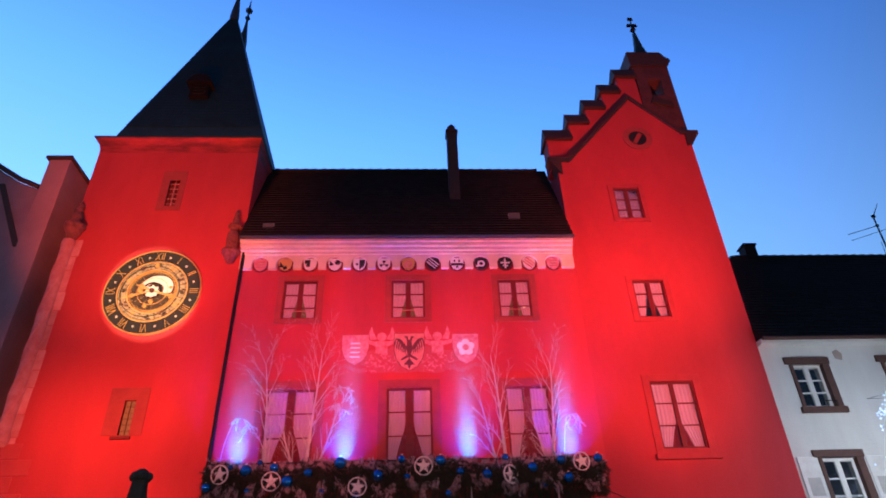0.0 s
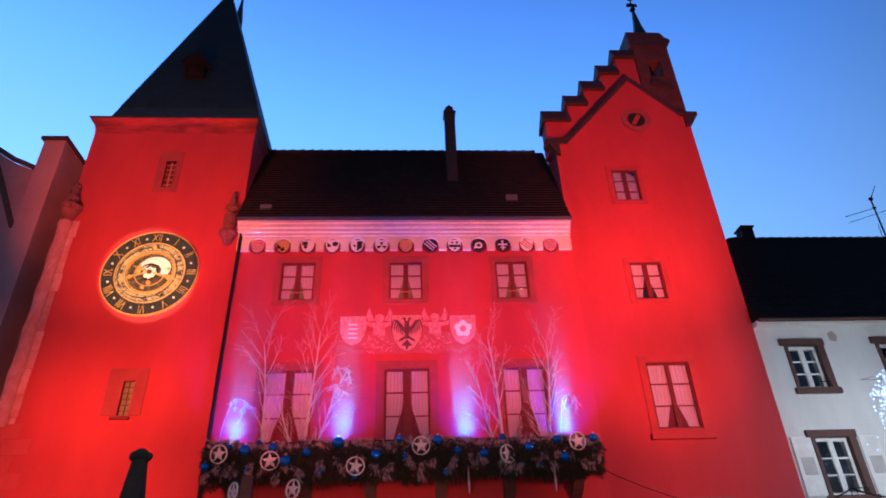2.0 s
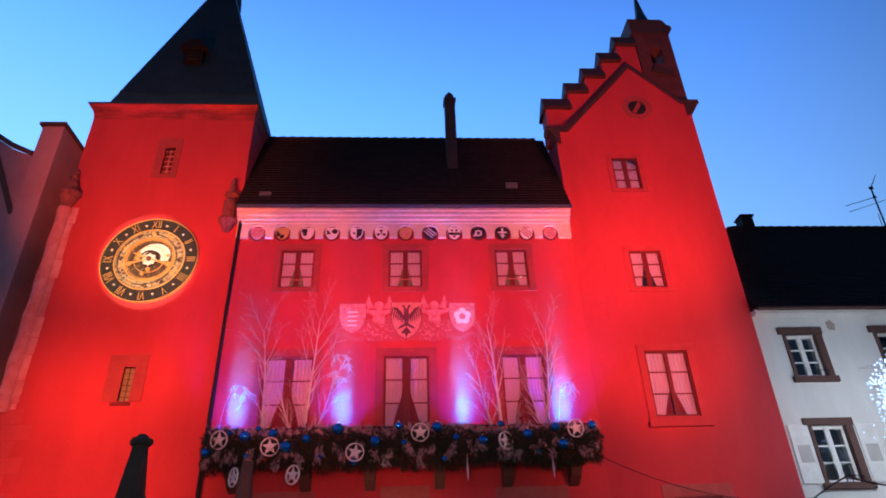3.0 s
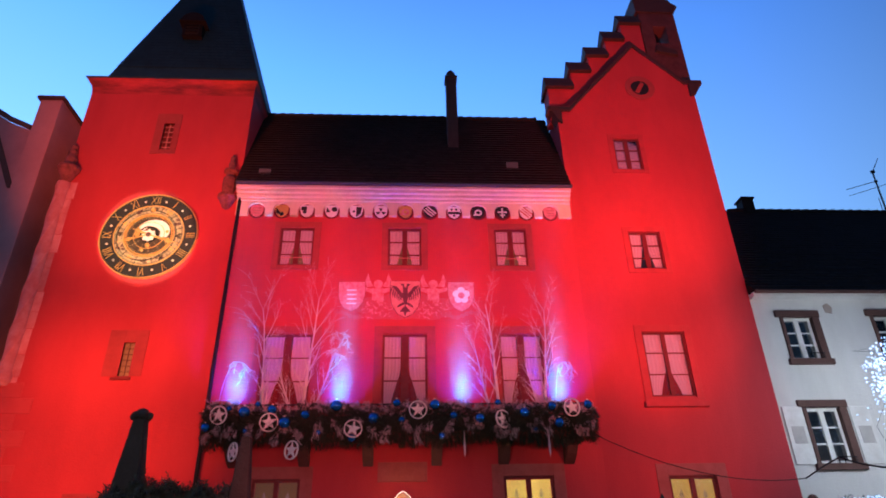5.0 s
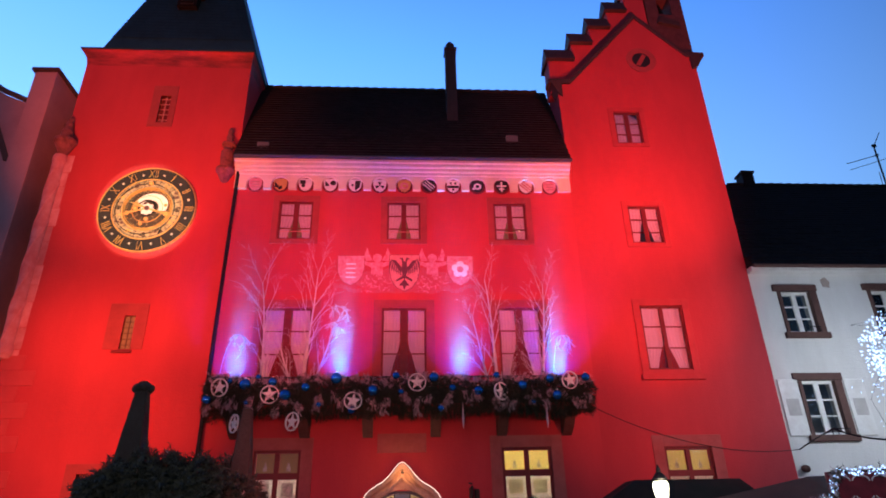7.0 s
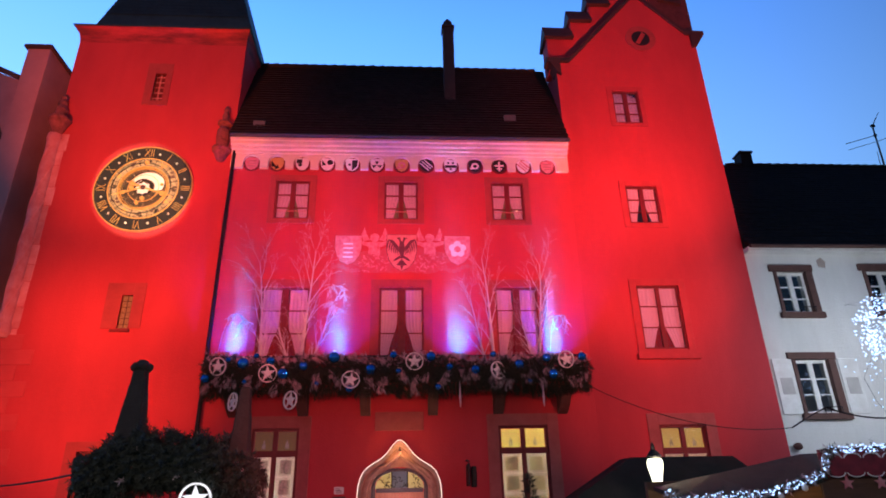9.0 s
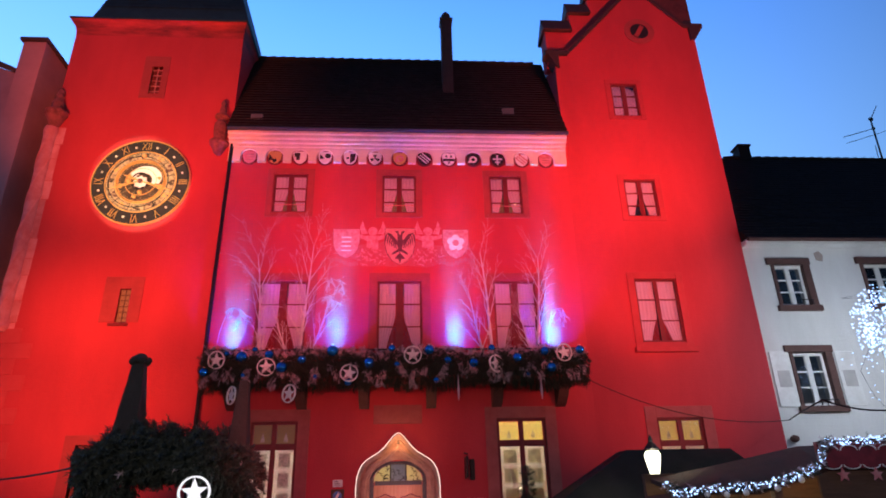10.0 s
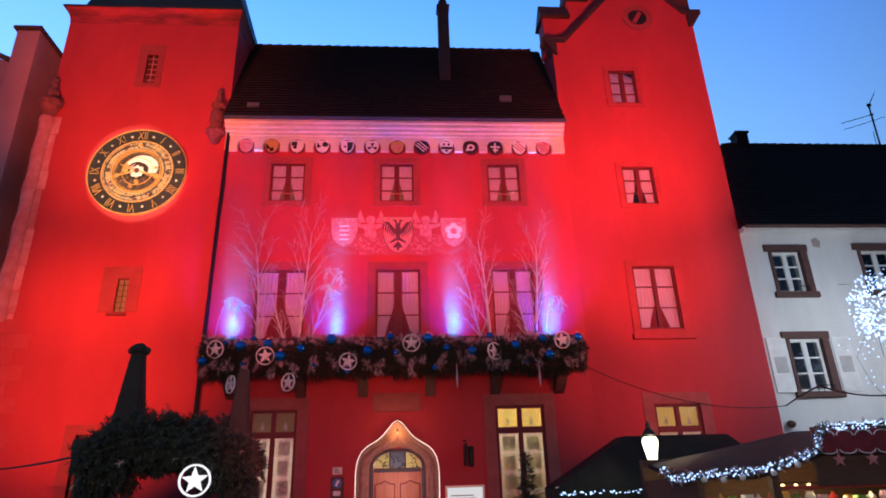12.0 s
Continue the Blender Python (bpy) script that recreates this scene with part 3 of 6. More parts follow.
part("grille", bm, MURAL_PALE, slit)
# added backing panel; the window's dim red interior is put into its colour
part("shutter", box(B(), -8.05, -7.72, 0.12, 0.15, 14.26, 15.32), NICHE, slit, "dark red backing panel behind the grille")
# leaded slit lower down
slit = stone_surround(-7.75, -7.46, 6.72, 7.70, -8.18, -7.14, 6.75, 8.06, tower, "narrow leaded window in a splayed stone frame")
part("sill", box(B(), -7.92, -7.40, -0.06, 0.1, 6.64, 6.72, 0.008), FRAME, slit)
bm = B()
box(bm, -7.612, -7.598, 0.03, 0.05, 6.72, 7.70)
for k in range(1, 6):
    box(bm, -7.73, -7.48, 0.032, 0.048, 6.712 + k * 0.163, 6.724 + k * 0.163)
part("leading", bm, BROWN, slit)
part("pane", box(B(), -7.75, -7.46, 0.05, 0.056, 6.72, 7.70), GLASS, slit).visible_shadow = False
part("blind", box(B(), -7.75, -7.46, 0.066, 0.076, 6.72, 7.70), BLIND, slit, "pale yellow backing behind the leaded panes")
# ground floor opening
gw = stone_surround(-8.13, -6.9, 0.9, 3.56, -8.42, -6.6, 0.7, 3.8, tower, "tall dark ground floor window")
bm = B()
for q in ((-8.13, -8.05, 0.9, 3.56), (-6.98, -6.9, 0.9, 3.56), (-8.05, -6.98, 3.48, 3.56), (-8.05, -6.98, 0.9, 0.98), (-7.56, -7.47, 0.98, 3.48), (-8.05, -6.98, 2.75, 2.82)):
    box(bm, q[0], q[1], 0.13, 0.2, q[2], q[3], 0.006)
part("frame", bm, FRAME, gw)
part("pane", box(B(), -8.05, -6.98, 0.16, 0.166, 0.98, 3.48), GLASS, gw)
# quoins at the outer corner
rq = random.Random(3)
zq, k = 0.3, 0
while zq < 6.2:
    h = 0.42
    w = 0.95 if k % 2 else 0.6
    part("quoin", box(B(), TX0 - 0.03, TX0 + w, -0.018, 0.1, zq + 0.008, zq + h - 0.008, 0.012), QUOIN, tower)
    zq += h
    k += 1
zq, k = 6.25, 0
while zq < 12.8:
    h = 0.5 + 0.12 * (k % 3)
    part("quoin", box(B(), TX0 - 0.02, TX0 + rq.uniform(0.36, 0.43), -0.012, 0.1, zq + 0.006, zq + h - 0.006, 0.012), PALE_QUOIN, tower, "worn pale quoin block")
    zq += h
    k += 1
# twisted corner shaft with its corbel and canopy
col = part("corner_shaft", lathe(B(), -10.68, 0.0, [(0.14, 6.5), (0.22, 6.62), (0.22, 6.8), (0.18, 6.9), (0.18, 12.6), (0.22, 12.75), (0.20, 12.9)], 14), PALE_QUOIN, tower, "pale weathered corner shaft with spiral flutes")
for ph in (0, 2.09, 4.19):
    pts = [(-10.68 + 0.182 * math.cos(ph + a), 0.182 * math.sin(ph + a), 6.9 + 5.7 * a / 9.4) for a in [i * 0.235 for i in range(41)]]
    part("flute", tube(B(), pts, 0.026, 5), PALE_QUOIN, col)
bm = lathe(B(), -10.6, -0.1, [(0.12, 12.9), (0.28, 13.25), (0.33, 13.32), (0.33, 13.42), (0.2, 13.5)], 12)
part("corbel", bm, OLD_STONE, tower, "carved stone corbel")
bm = lathe(B(), -10.62, -0.1, [(0.17, 13.5), (0.18, 13.75), (0.10, 13.92), (0.12, 14.02), (0.08, 14.14), (0.1, 14.22), (0.02, 14.34)], 10)
part("corbel_figure", bm, OLD_STONE, tower, "plain weathered stone figure")

# small statue under a canopy at the inner corner
niche = thing("corner_statue", "weathered stone statue on a corbel at the tower corner", "statue", (-5.6, -0.1, 12.0))
bm = lathe(B(), -5.6, -0.12, [(0.03, 11.95), (0.12, 12.02), (0.24, 12.3), (0.29, 12.34), (0.29, 12.42), (0.17, 12.44), (0.21, 12.8), (0.2, 13.05), (0.12, 13.18), (0.14, 13.26), (0.22, 13.3), (0.22, 13.36), (0.10, 13.42), (0.11, 13.6), (0.07, 13.76), (0.09, 13.84), (0.02, 14.0)], 12)
part("statue", bm, OLD_STONE, niche)

# ---- astronomical clock ----
CX, CZ, CR = -7.73, 11.05, 1.425
clock = thing("astronomical_clock", "round black and gold astronomical clock dial with Roman numerals", "clock", (CX, 0, CZ))
part("dial_ring", ring(B(), CX, CZ, 1.0, CR - 0.03, -0.07, 0.0, 64), BLACK, clock, "black enamel hour ring")
for r0, r1, y in ((CR - 0.028, CR, -0.1), (1.005, 1.03, -0.095), (0.70, 0.735, -0.10), (0.655, 0.675, -0.095)):
    part("dial_rim", ring(B(), CX, CZ, r0, r1, y, 0.0, 64), GOLD, clock, "gilded rim")
part("zodiac_band", ring(B(), CX, CZ, 0.73, 1.01, -0.06, 0.0, 64), GOLD_PAINT, clock, "ochre zodiac band")
part("centre_disc", disc(B(), CX, CZ, 0.70, -0.055, 0.0, 48), UMBER, clock, "umber star disc")
NUMERALS = ("XII", "I", "II", "III", "IIII", "V", "VI", "VII", "VIII", "IX", "X", "XI")
for h, word in enumerate(NUMERALS):
    a = radians(90 - h * 30)
    r = 1.20
    text_part("numeral", word, 0.40, (CX + r * math.cos(a), -0.082, CZ + r * math.sin(a)), -h * 30, GOLD, clock, 0.01, squash=0.62, thin=0.008)
    a2 = a - radians(15)
    bm = ball(B(), (CX + r * math.cos(a2), -0.075, CZ + r * math.sin(a2)), 0.036, 8, 6)
    part("hour_stud", bm, SILVER, clock, "round silvered stud")
    # divisions of the zodiac band
    bm = B()
    tube(bm, [(CX + q * math.cos(a2), -0.066, CZ + q * math.sin(a2)) for q in (0.735, 1.005)], 0.010, 4)
    part("division", bm, UMBER, clock)
    bm = B()
    rr = random.Random(h)
    for j in range(4):
        da, dr = rr.uniform(-0.10, 0.10), rr.uniform(0.80, 0.94)
        px, pz, tw = CX + dr * math.cos(a + da), CZ + dr * math.sin(a + da), rr.uniform(0, 6)
        prism(bm, [(px + rr.uniform(0.03, 0.085) * math.cos(tw + q), pz + rr.uniform(0.02, 0.06) * math.sin(tw + q)) for q in (0, 0.9, 1.9, 2.8, 3.9, 5.1)], -0.072 - 0.002 * j, -0.055)
    part("zodiac_sign", bm, (UMBER, SHIELD_GOLD, BROWN)[h % 3], clock, "worn painted sign")
for k in range(60):
    a = radians(6 * k)
    part("minute_mark", tube(B(), [(CX + q * math.cos(a), -0.058, CZ + q * math.sin(a)) for q in (0.60, 0.655 if k % 5 else 0.70)], 0.007, 4), GOLD_PAINT if k % 5 else GOLD, clock)
for k in range(12):
    a = radians(30 * k + 7.5)
    part("ray", tube(B(), [(CX + q * math.cos(a), -0.057, CZ + q * math.sin(a)) for q in (0.30, 0.58)], 0.006, 4), GOLD_PAINT, clock)
for r0, r1 in ((0.765, 0.775), (0.945, 0.953)):
    part("band_line", ring(B(), CX, CZ, r0, r1, -0.066, -0.05, 64), UMBER, clock, "dark painted circle")
for k in range(72):
    a = radians(5 * k + 2.5)
    part("degree_mark", tube(B(), [(CX + q * math.cos(a), -0.064, CZ + q * math.sin(a)) for q in (0.955, 1.0)], 0.006, 4), UMBER, clock)
# star disc: pale off-centre crescent, inner ring, sun and moon tokens
moon = [(CX + 0.11 + 0.47 * math.cos(radians(a)), CZ + 0.13 + 0.40 * math.sin(radians(a))) for a in range(-28, 168, 8)] + [(CX + 0.05 + 0.27 * math.cos(radians(a)), CZ + 0.04 + 0.25 * math.sin(radians(a))) for a in range(160, -32, -8)]
part("crescent", prism(B(), moon, -0.075, -0.05), WHITE, clock, "pale silvered crescent")
part("ecliptic_ring", ring(B(), CX - 0.02, CZ + 0.03, 0.235, 0.275, -0.09, -0.05, 36), IRON, clock, "dark ecliptic ring")
part("ecliptic_ring", ring(B(), CX - 0.07, CZ + 0.01, 0.845, 0.865, -0.085, -0.06, 56), IRON, clock, "dark eccentric ring")
part("ecliptic_ring", ring(B(), CX, CZ, 0.44, 0.455, -0.08, -0.05, 40), GOLD, clock)
bm = B()
pts = []
for k in range(16):
    r = 0.215 if k % 2 == 0 else 0.165
    pts.append((CX + r * math.cos(k * math.pi / 8), CZ - 0.02 + r * math.sin(k * math.pi / 8)))
prism(bm, pts, -0.10, -0.06)
part("sun_token", bm, WHITE, clock, "pale enamelled sun")
part("hub", ball(B(), (CX, -0.115, CZ), 0.075, 12, 8), BROWN, clock)
part("date_marker", prism(B(), [(CX + 0.44, CZ - 0.86), (CX + 0.51, CZ - 0.80), (CX + 0.53, CZ - 0.68), (CX + 0.46, CZ - 0.72)], -0.09, -0.06), IRON, clock, "dark date marker")
for ang, ln, wd in ((-18, 0.98, 0.035), (158, 0.55, 0.04), (197, 0.92, 0.03)):
    bm = B()
    c, s = math.cos(radians(ang)), math.sin(radians(ang))
    pts = [(0.05, -wd * 0.6), (ln * 0.55, -wd), (ln * 0.62, -wd * 2.6), (ln * 0.72, -wd * 0.7), (ln, 0), (ln * 0.72, wd * 0.7), (ln * 0.62, wd * 2.6), (ln * 0.55, wd), (0.05, wd * 0.6)]
    prism(bm, [(CX + u * c - w * s, CZ + u * s + w * c) for u, w in pts], -0.125, -0.108)
    part("pointer", bm, GOLD, clock, "gilded clock pointer")
for dx, dz, r in ((-0.34, 0.02, 0.085), (0.02, -0.35, 0.07), (-0.12, -0.5, 0.06), (0.52, 0.12, 0.05), (-0.02, 0.87, 0.07)):
    part("planet_token", ball(B(), (CX + dx, -0.08, CZ + dz), r, 10, 6), GOLD, clock, "round gilded planet")

# ---- main wing ----
wing = thing("town_hall_wing", "red town hall front between two towers, dark tiled roof", "building", (-0.1, 1.0, 0))
WX0, WX1 = -5.3, 5.17
UP = [(-3.86, -2.84), (-0.60, 0.42), (2.67, 3.67)]
FRENCH = [(-4.0, -2.64), (-0.69, 0.57), (2.61, 3.84)]
GW = [(-3.87, -2.67), (2.50, 3.80)]
holes = [(a, b, 10.10, 11.39) for a, b in UP] + [(a, b, 5.15, 7.94) for a, b in FRENCH] + [(a, b, 0.9, 4.07) for a, b in GW] + [(-0.80, 0.64, 0.0, 3.05)]
bm = pierced(B(), WX0, WX1, 0, 12.5, holes, 0.003, 0.5)
part("wall", bm, PLASTER, wing)
part("wall", box(B(), WX0, WX1, 3.6, 4.0, 0, 12.5), PLASTER, wing)
part("floor_slab", box(B(), WX0, WX1, 0.5, 3.6, 4.62, 4.9), INSIDE, wing)
part("floor_slab", box(B(), WX0, WX1, 0.5, 3.6, 8.7, 8.9), INSIDE, wing)
part("floor_slab", box(B(), WX0, WX1, 0.5, 3.6, 12.2, 12.4), INSIDE, wing)
# roof body and its tiles
bm = B()
v = [bm.verts.new(p) for p in ((WX0, -0.5, 12.70), (WX1, -0.5, 12.70), (WX1, 1.75, 17.2), (WX0, 1.75, 17.2), (WX0, 4.3, 12.3), (WX1, 4.3, 12.3))]
for q in ((0, 1, 2, 3), (3, 2, 5, 4), (0, 3, 4), (1, 5, 2), (0, 4, 5, 1)):
    bm.faces.new([v[i] for i in q])
wroof = part("roof", bm, TILE, wing, "steep roof of old dark plain tiles")
tiled_slope("roof_tiles", wroof, TILE, WX0, WX1, -0.52, 12.69, WX0, WX1, 1.75, 17.2)
for k in range(30):
    x = WX0 + 0.17 + k * 0.349
    if x + 0.3 < WX1:
        part("ridge_tile", tube(B(), [(x - 0.17, 1.75, 17.15), (x + 0.2, 1.75, 17.17)], [0.11, 0.13], 8), TILE, wroof)
part("skylight", prism(B(), [(-4.69, 13.10), (-4.33, 13.10), (-4.33, 13.36), (-4.69, 13.36)], -0.30, -0.1), SKYLIGHT, wroof, "small roof light")
part("skylight", prism(B(), [(3.24, 13.62), (3.62, 13.62), (3.62, 13.92), (3.24, 13.92)], -0.06, 0.2), SKYLIGHT, wroof, "small roof light")
part("gutter", tube(B(), [(WX0 + 0.05, -0.56, 12.66), (WX1, -0.56, 12.66)], 0.06, 8), LEAD, wing)
# chimney; its unlit look is put into the dark coping colour
bm = box(B(), 1.37, 1.75, 0.62, 1.05, 14.0, 18.2, 0.015)
ch = part("chimney", bm, COPING, wing, "slender brick chimney stack")
part("chimney_cap", box(B(), 1.33, 1.79, 0.58, 1.09, 18.2, 18.28, 0.01), COPING, ch)
part("chimney_pot", lathe(B(), 1.56, 0.83, [(0.17, 18.28), (0.15, 18.5), (0.17, 18.55), (0.05, 18.72)], 10), COPING, ch)

# cornice and arched frieze with painted shields
for y, z0, z1 in ((-0.16, 12.26, 12.36), (-0.25, 12.36, 12.46), (-0.36, 12.46, 12.57), (-0.44, 12.57, 12.66)):
    part("cornice", box(B(), WX0 + 0.02, WX1 - 0.02, y, 0.0, z0, z1, 0.008), CORNICE, wing, "cream painted moulded cornice")
frieze = part("frieze", prism(B(), [(WX0 + 0.02, 12.225), (WX1 - 0.02, 12.225), (WX1 - 0.02, 12.26), (WX0 + 0.02, 12.26)], -0.12, 0), CORNICE, wing, "cream arched frieze")
NS = 13
pitch_x = (4.50 + 4.66) / (NS - 1)
AR = 0.262
for i in range(NS + 1):
    xl = -4.66 + (i - 1) * pitch_x
    xr = xl + pitch_x
    if i == 0:
        pts = [(WX0 + 0.02, 12.1), (WX0 + 0.02, 11.78), (xr - AR, 11.78)] + arc(xr, 11.95, AR, 180, 90, 6)[1:] + [(xr, 12.1)]
    elif i == NS:
        pts = [(xl, 12.1)] + arc(xl, 11.95, AR, 90, 0, 6)[:-1] + [(xl + AR, 11.78), (WX1 - 0.02, 11.78), (WX1 - 0.02, 12.1)]
    else:
        pts = [(xl, 12.1)] + arc(xl, 11.95, AR, 90, 0, 6) + [(xl + AR, 11.78), (xr - AR, 11.78)] + arc(xr, 11.95, AR, 180, 90, 6) + [(xr, 12.1)]
    if pts[0][1] == 12.1 and i:
        pts = [(p[0], max(p[1], 11.78)) for p in pts]
    pts = [(x, 12.215 if (abs(z - 12.212) < 0.004) else z) for x, z in pts]
    pts = [(x, (12.225 if z == 12.1 else z)) for x, z in pts]
    part("frieze_arch", prism(B(), pts[::-1], -0.118, 0), CORNICE, frieze)


def shield_pts(cx, cz, w, h):
    return [(cx - w, cz + h), (cx + w, cz + h), (cx + w, cz + h * 0.1), (cx + w * 0.85, cz - h * 0.4), (cx + w * 0.5, cz - h * 0.8), (cx, cz - h), (cx - w * 0.5, cz - h * 0.8), (cx - w * 0.85, cz - h * 0.4), (cx - w, cz + h * 0.1)]


def charge(bm, kind, cx, cz):
    if kind == "wedge":
        prism(bm, [(cx - 0.14, cz + 0.1), (cx - 0.14, cz - 0.08), (cx - 0.08, cz - 0.02), (cx - 0.03, cz - 0.08), (cx + 0.03, cz - 0.02), (cx + 0.06, cz - 0.12), (cx - 0.02, cz - 0.17)][::-1], -0.05, -0.04)
    elif kind == "quarter":
        prism(bm, [(cx - 0.14, cz + 0.14), (cx - 0.14, cz + 0.02), (cx, cz + 0.02), (cx, cz + 0.14)], -0.05, -0.04)
        disc(bm, cx - 0.05, cz - 0.03, 0.05, -0.051, -0.04, 10)
    elif kind == "half":
        prism(bm, [(cx, cz + 0.14), (cx, cz - 0.17), (cx + 0.12, cz - 0.06), (cx + 0.14, cz + 0.14)], -0.05, -0.04)
        disc(bm, cx - 0.06, cz + 0.0, 0.035, -0.05, -0.04, 8)
    elif kind == "wedges":
        for a in (90, 210, 330):
            u, w = math.cos(radians(a)), math.sin(radians(a))
            prism(bm, [(cx, cz), (cx + 0.12 * u - 0.05 * w, cz + 0.11 * w + 0.05 * u), (cx + 0.12 * u + 0.05 * w, cz + 0.11 * w - 0.05 * u)], -0.05, -0.04)
    elif kind == "bend":
        for o in (-0.05, 0.0, 0.05):
            prism(bm, [(cx - 0.12 + o, cz + 0.12 + o), (cx + 0.10 + o, cz - 0.10 + o), (cx + 0.12 + o, cz - 0.08 + o), (cx - 0.10 + o, cz + 0.14 + o)], -0.05, -0.04)
    elif kind == "bar":
        box(bm, cx - 0.15, cx + 0.15, -0.05, -0.04, cz - 0.06, cz + 0.02)
        for o in (-0.06, 0.06):
            box(bm, cx + o - 0.025, cx + o + 0.025, -0.05, -0.04, cz + 0.06, cz + 0.12)
        box(bm, cx - 0.03, cx + 0.03, -0.05, -0.04, cz - 0.13, cz - 0.08)
    elif kind == "curl":
        ring(bm, cx, cz, 0.05, 0.10, -0.05, -0.04, 16)
        box(bm, cx - 0.13, cx - 0.06, -0.05, -0.041, cz - 0.1, cz - 0.05)
    elif kind == "cross":
        box(bm, cx - 0.022, cx + 0.022, -0.05, -0.04, cz - 0.15, cz + 0.15)
        box(bm, cx - 0.12, cx + 0.12, -0.052, -0.04, cz + 0.0, cz + 0.045)
        box(bm, cx - 0.07, cx + 0.07, -0.052, -0.04, cz - 0.09, cz - 0.055)
    elif kind == "stripes":
        for o in (-0.08, 0.0, 0.08):
            box(bm, cx - 0.1, cx + 0.1, -0.05, -0.04, cz + o - 0.014, cz + o + 0.014)
    elif kind == "discs":
        disc(bm, cx + 0.07, cz + 0.06, 0.075, -0.05, -0.04, 12)
        prism(bm, [(cx - 0.13, cz + 0.13), (cx - 0.02, cz - 0.02), (cx - 0.13, cz - 0.04)][::-1], -0.05, -0.04)
    return bm


SHIELDS = ((MURAL_PALE, PALE_STONE, "stripes"), (SHIELD_GOLD, SHIELD_BLACK, "wedge"), (WHITE, SHIELD_BLACK, "quarter"), (WHITE, SHIELD_BLACK, "discs"), (WHITE, SHIELD_BLACK, "half"),
           (WHITE, SHIELD_BLACK, "wedges"), (SHIELD_GOLD, MURAL_PALE, "curl"), (SHIELD_BLACK, WHITE, "bend"), (WHITE, SHIELD_BLACK, "bar"), (SHIELD_BLACK, WHITE, "curl"),
           (SHIELD_BLACK, WHITE, "cross"), (WHITE, SHIELD_RED, "bend"), (MURAL_PALE, PALE_STONE, "stripes"))
for i, (field, device, kind) in enumerate(SHIELDS):
    x, z = -4.66 + i * pitch_x, 11.96
    med = part("roundel", disc(B(), x, z, 0.255, -0.022, 0.0, 24), NICHE, frieze)
    part("shield", prism(B(), shield_pts(x, z, 0.20, 0.215), -0.04, -0.02), field, frieze, "painted heraldic shield")
    bm = charge(B(), kind, x, z)
    bmesh.ops.scale(bm, vec=(1.22, 1, 1.15), space=Matrix.Translation((-x, 0, -z)), verts=bm.verts)
    part("charge", bm, device, frieze)

for a, b in UP:
    win = window(wing, a, b, 10.10, 11.39, 0.19, curtains="tied", label="dark red casement window with net curtains")
    part("guard_bar", tube(B(), [(a + 0.05, 0.0, 10.36), (b - 0.05, 0.0, 10.36)], 0.011, 5), MURAL_PALE, win, "thin pale guard bar")
    part("drape", drape((a + b) / 2 - 0.22, (a + b) / 2, (a + b) / 2, 10.14, 10.80, 0.20, 2, 0), DRAPE, win)
    part("drape", drape((a + b) / 2 + 0.22, (a + b) / 2, (a + b) / 2, 10.14, 10.80, 0.20, 2, 0), DRAPE, win)
for a, b in FRENCH:
    window(wing, a, b, 5.15, 7.94, 0.235, bars=(0.245, 0.48, 0.74), curtains="long", mullion=0.10, label="tall dark red French window with drawn curtains")


def ground_window(parent, x0, x1, z0, z1, zt, papers=True, label="", blind=None, sheet=None):
    win = stone_surround(x0, x1, z0, z1, x0 - 0.3, x1 + 0.3, z0 - 0.25, z1 + 0.3, parent, label, GREY_SURROUND)
    xc, f = (x0 + x1) / 2, 0.07
    bm = B()
    for q in ((x0, x0 + f, z0, z1), (x1 - f, x1, z0, z1), (x0 + f, x1 - f, z1 - f, z1), (x0 + f, x1 - f, z0, z0 + f), (xc - 0.06, xc + 0.06, z0 + f, z1 - f), (x0 + f, xc - 0.06, zt - 0.11, zt + 0.05), (xc + 0.06, x1 - f, zt - 0.11, zt + 0.05)):
        box(bm, q[0], q[1], 0.03, 0.10, q[2], q[3], 0.006)
    part("frame", bm, FRAME, win)
    for a, b in ((x0 + f, xc - 0.06), (xc + 0.06, x1 - f)):
        part("pane", box(B(), a, b, 0.06, 0.066, zt + 0.05, z1 - f), GLASS, win).visible_shadow = False
        part("blind", box(B(), a, b, 0.14, 0.145, zt + 0.05, z1 - f), blind or BLIND, win, "yellow lit blind" if blind is None else "dim olive blind")
        bm = box(B(), (a + b) / 2 - 0.05, (a + b) / 2 + 0.05, 0.125, 0.13, zt + 0.1, zt + 0.2)
        prism(bm, [((a + b) / 2 - 0.04, zt + 0.2), ((a + b) / 2 + 0.04, zt + 0.2), ((a + b) / 2, zt + 0.33)], 0.125, 0.13)
        part("sticker", bm, STICKER, win, "small faded picture on the pane")
        zs = [z0 + f + (zt - 0.11 - z0 - f) * k / 5 for k in range(6)]
        for za, zb in zip(zs, zs[1:]):
            part("pane", box(B(), a, b, 0.06, 0.066, za + 0.014, zb - 0.014), GLASS, win).visible_shadow = False
            part("glazing_bar", box(B(), a, b, 0.045, 0.085, zb - 0.014, zb + 0.014), WHITE_FRAME, win)
            part("paper_panel", box(B(), a - 0.02, b + 0.02, 0.14, 0.145, za, zb), PAPER, win, "pale lit panel")
            if papers:
                rr = random.Random(round((za + a) * 1000))
                m = rr.uniform(0.07, 0.10)
                part("sheet", box(B(), a + m, b - m, 0.125, 0.13, za + 0.07, zb - 0.07), sheet or STICKER, win, "printed sheet on the pane")
    return win


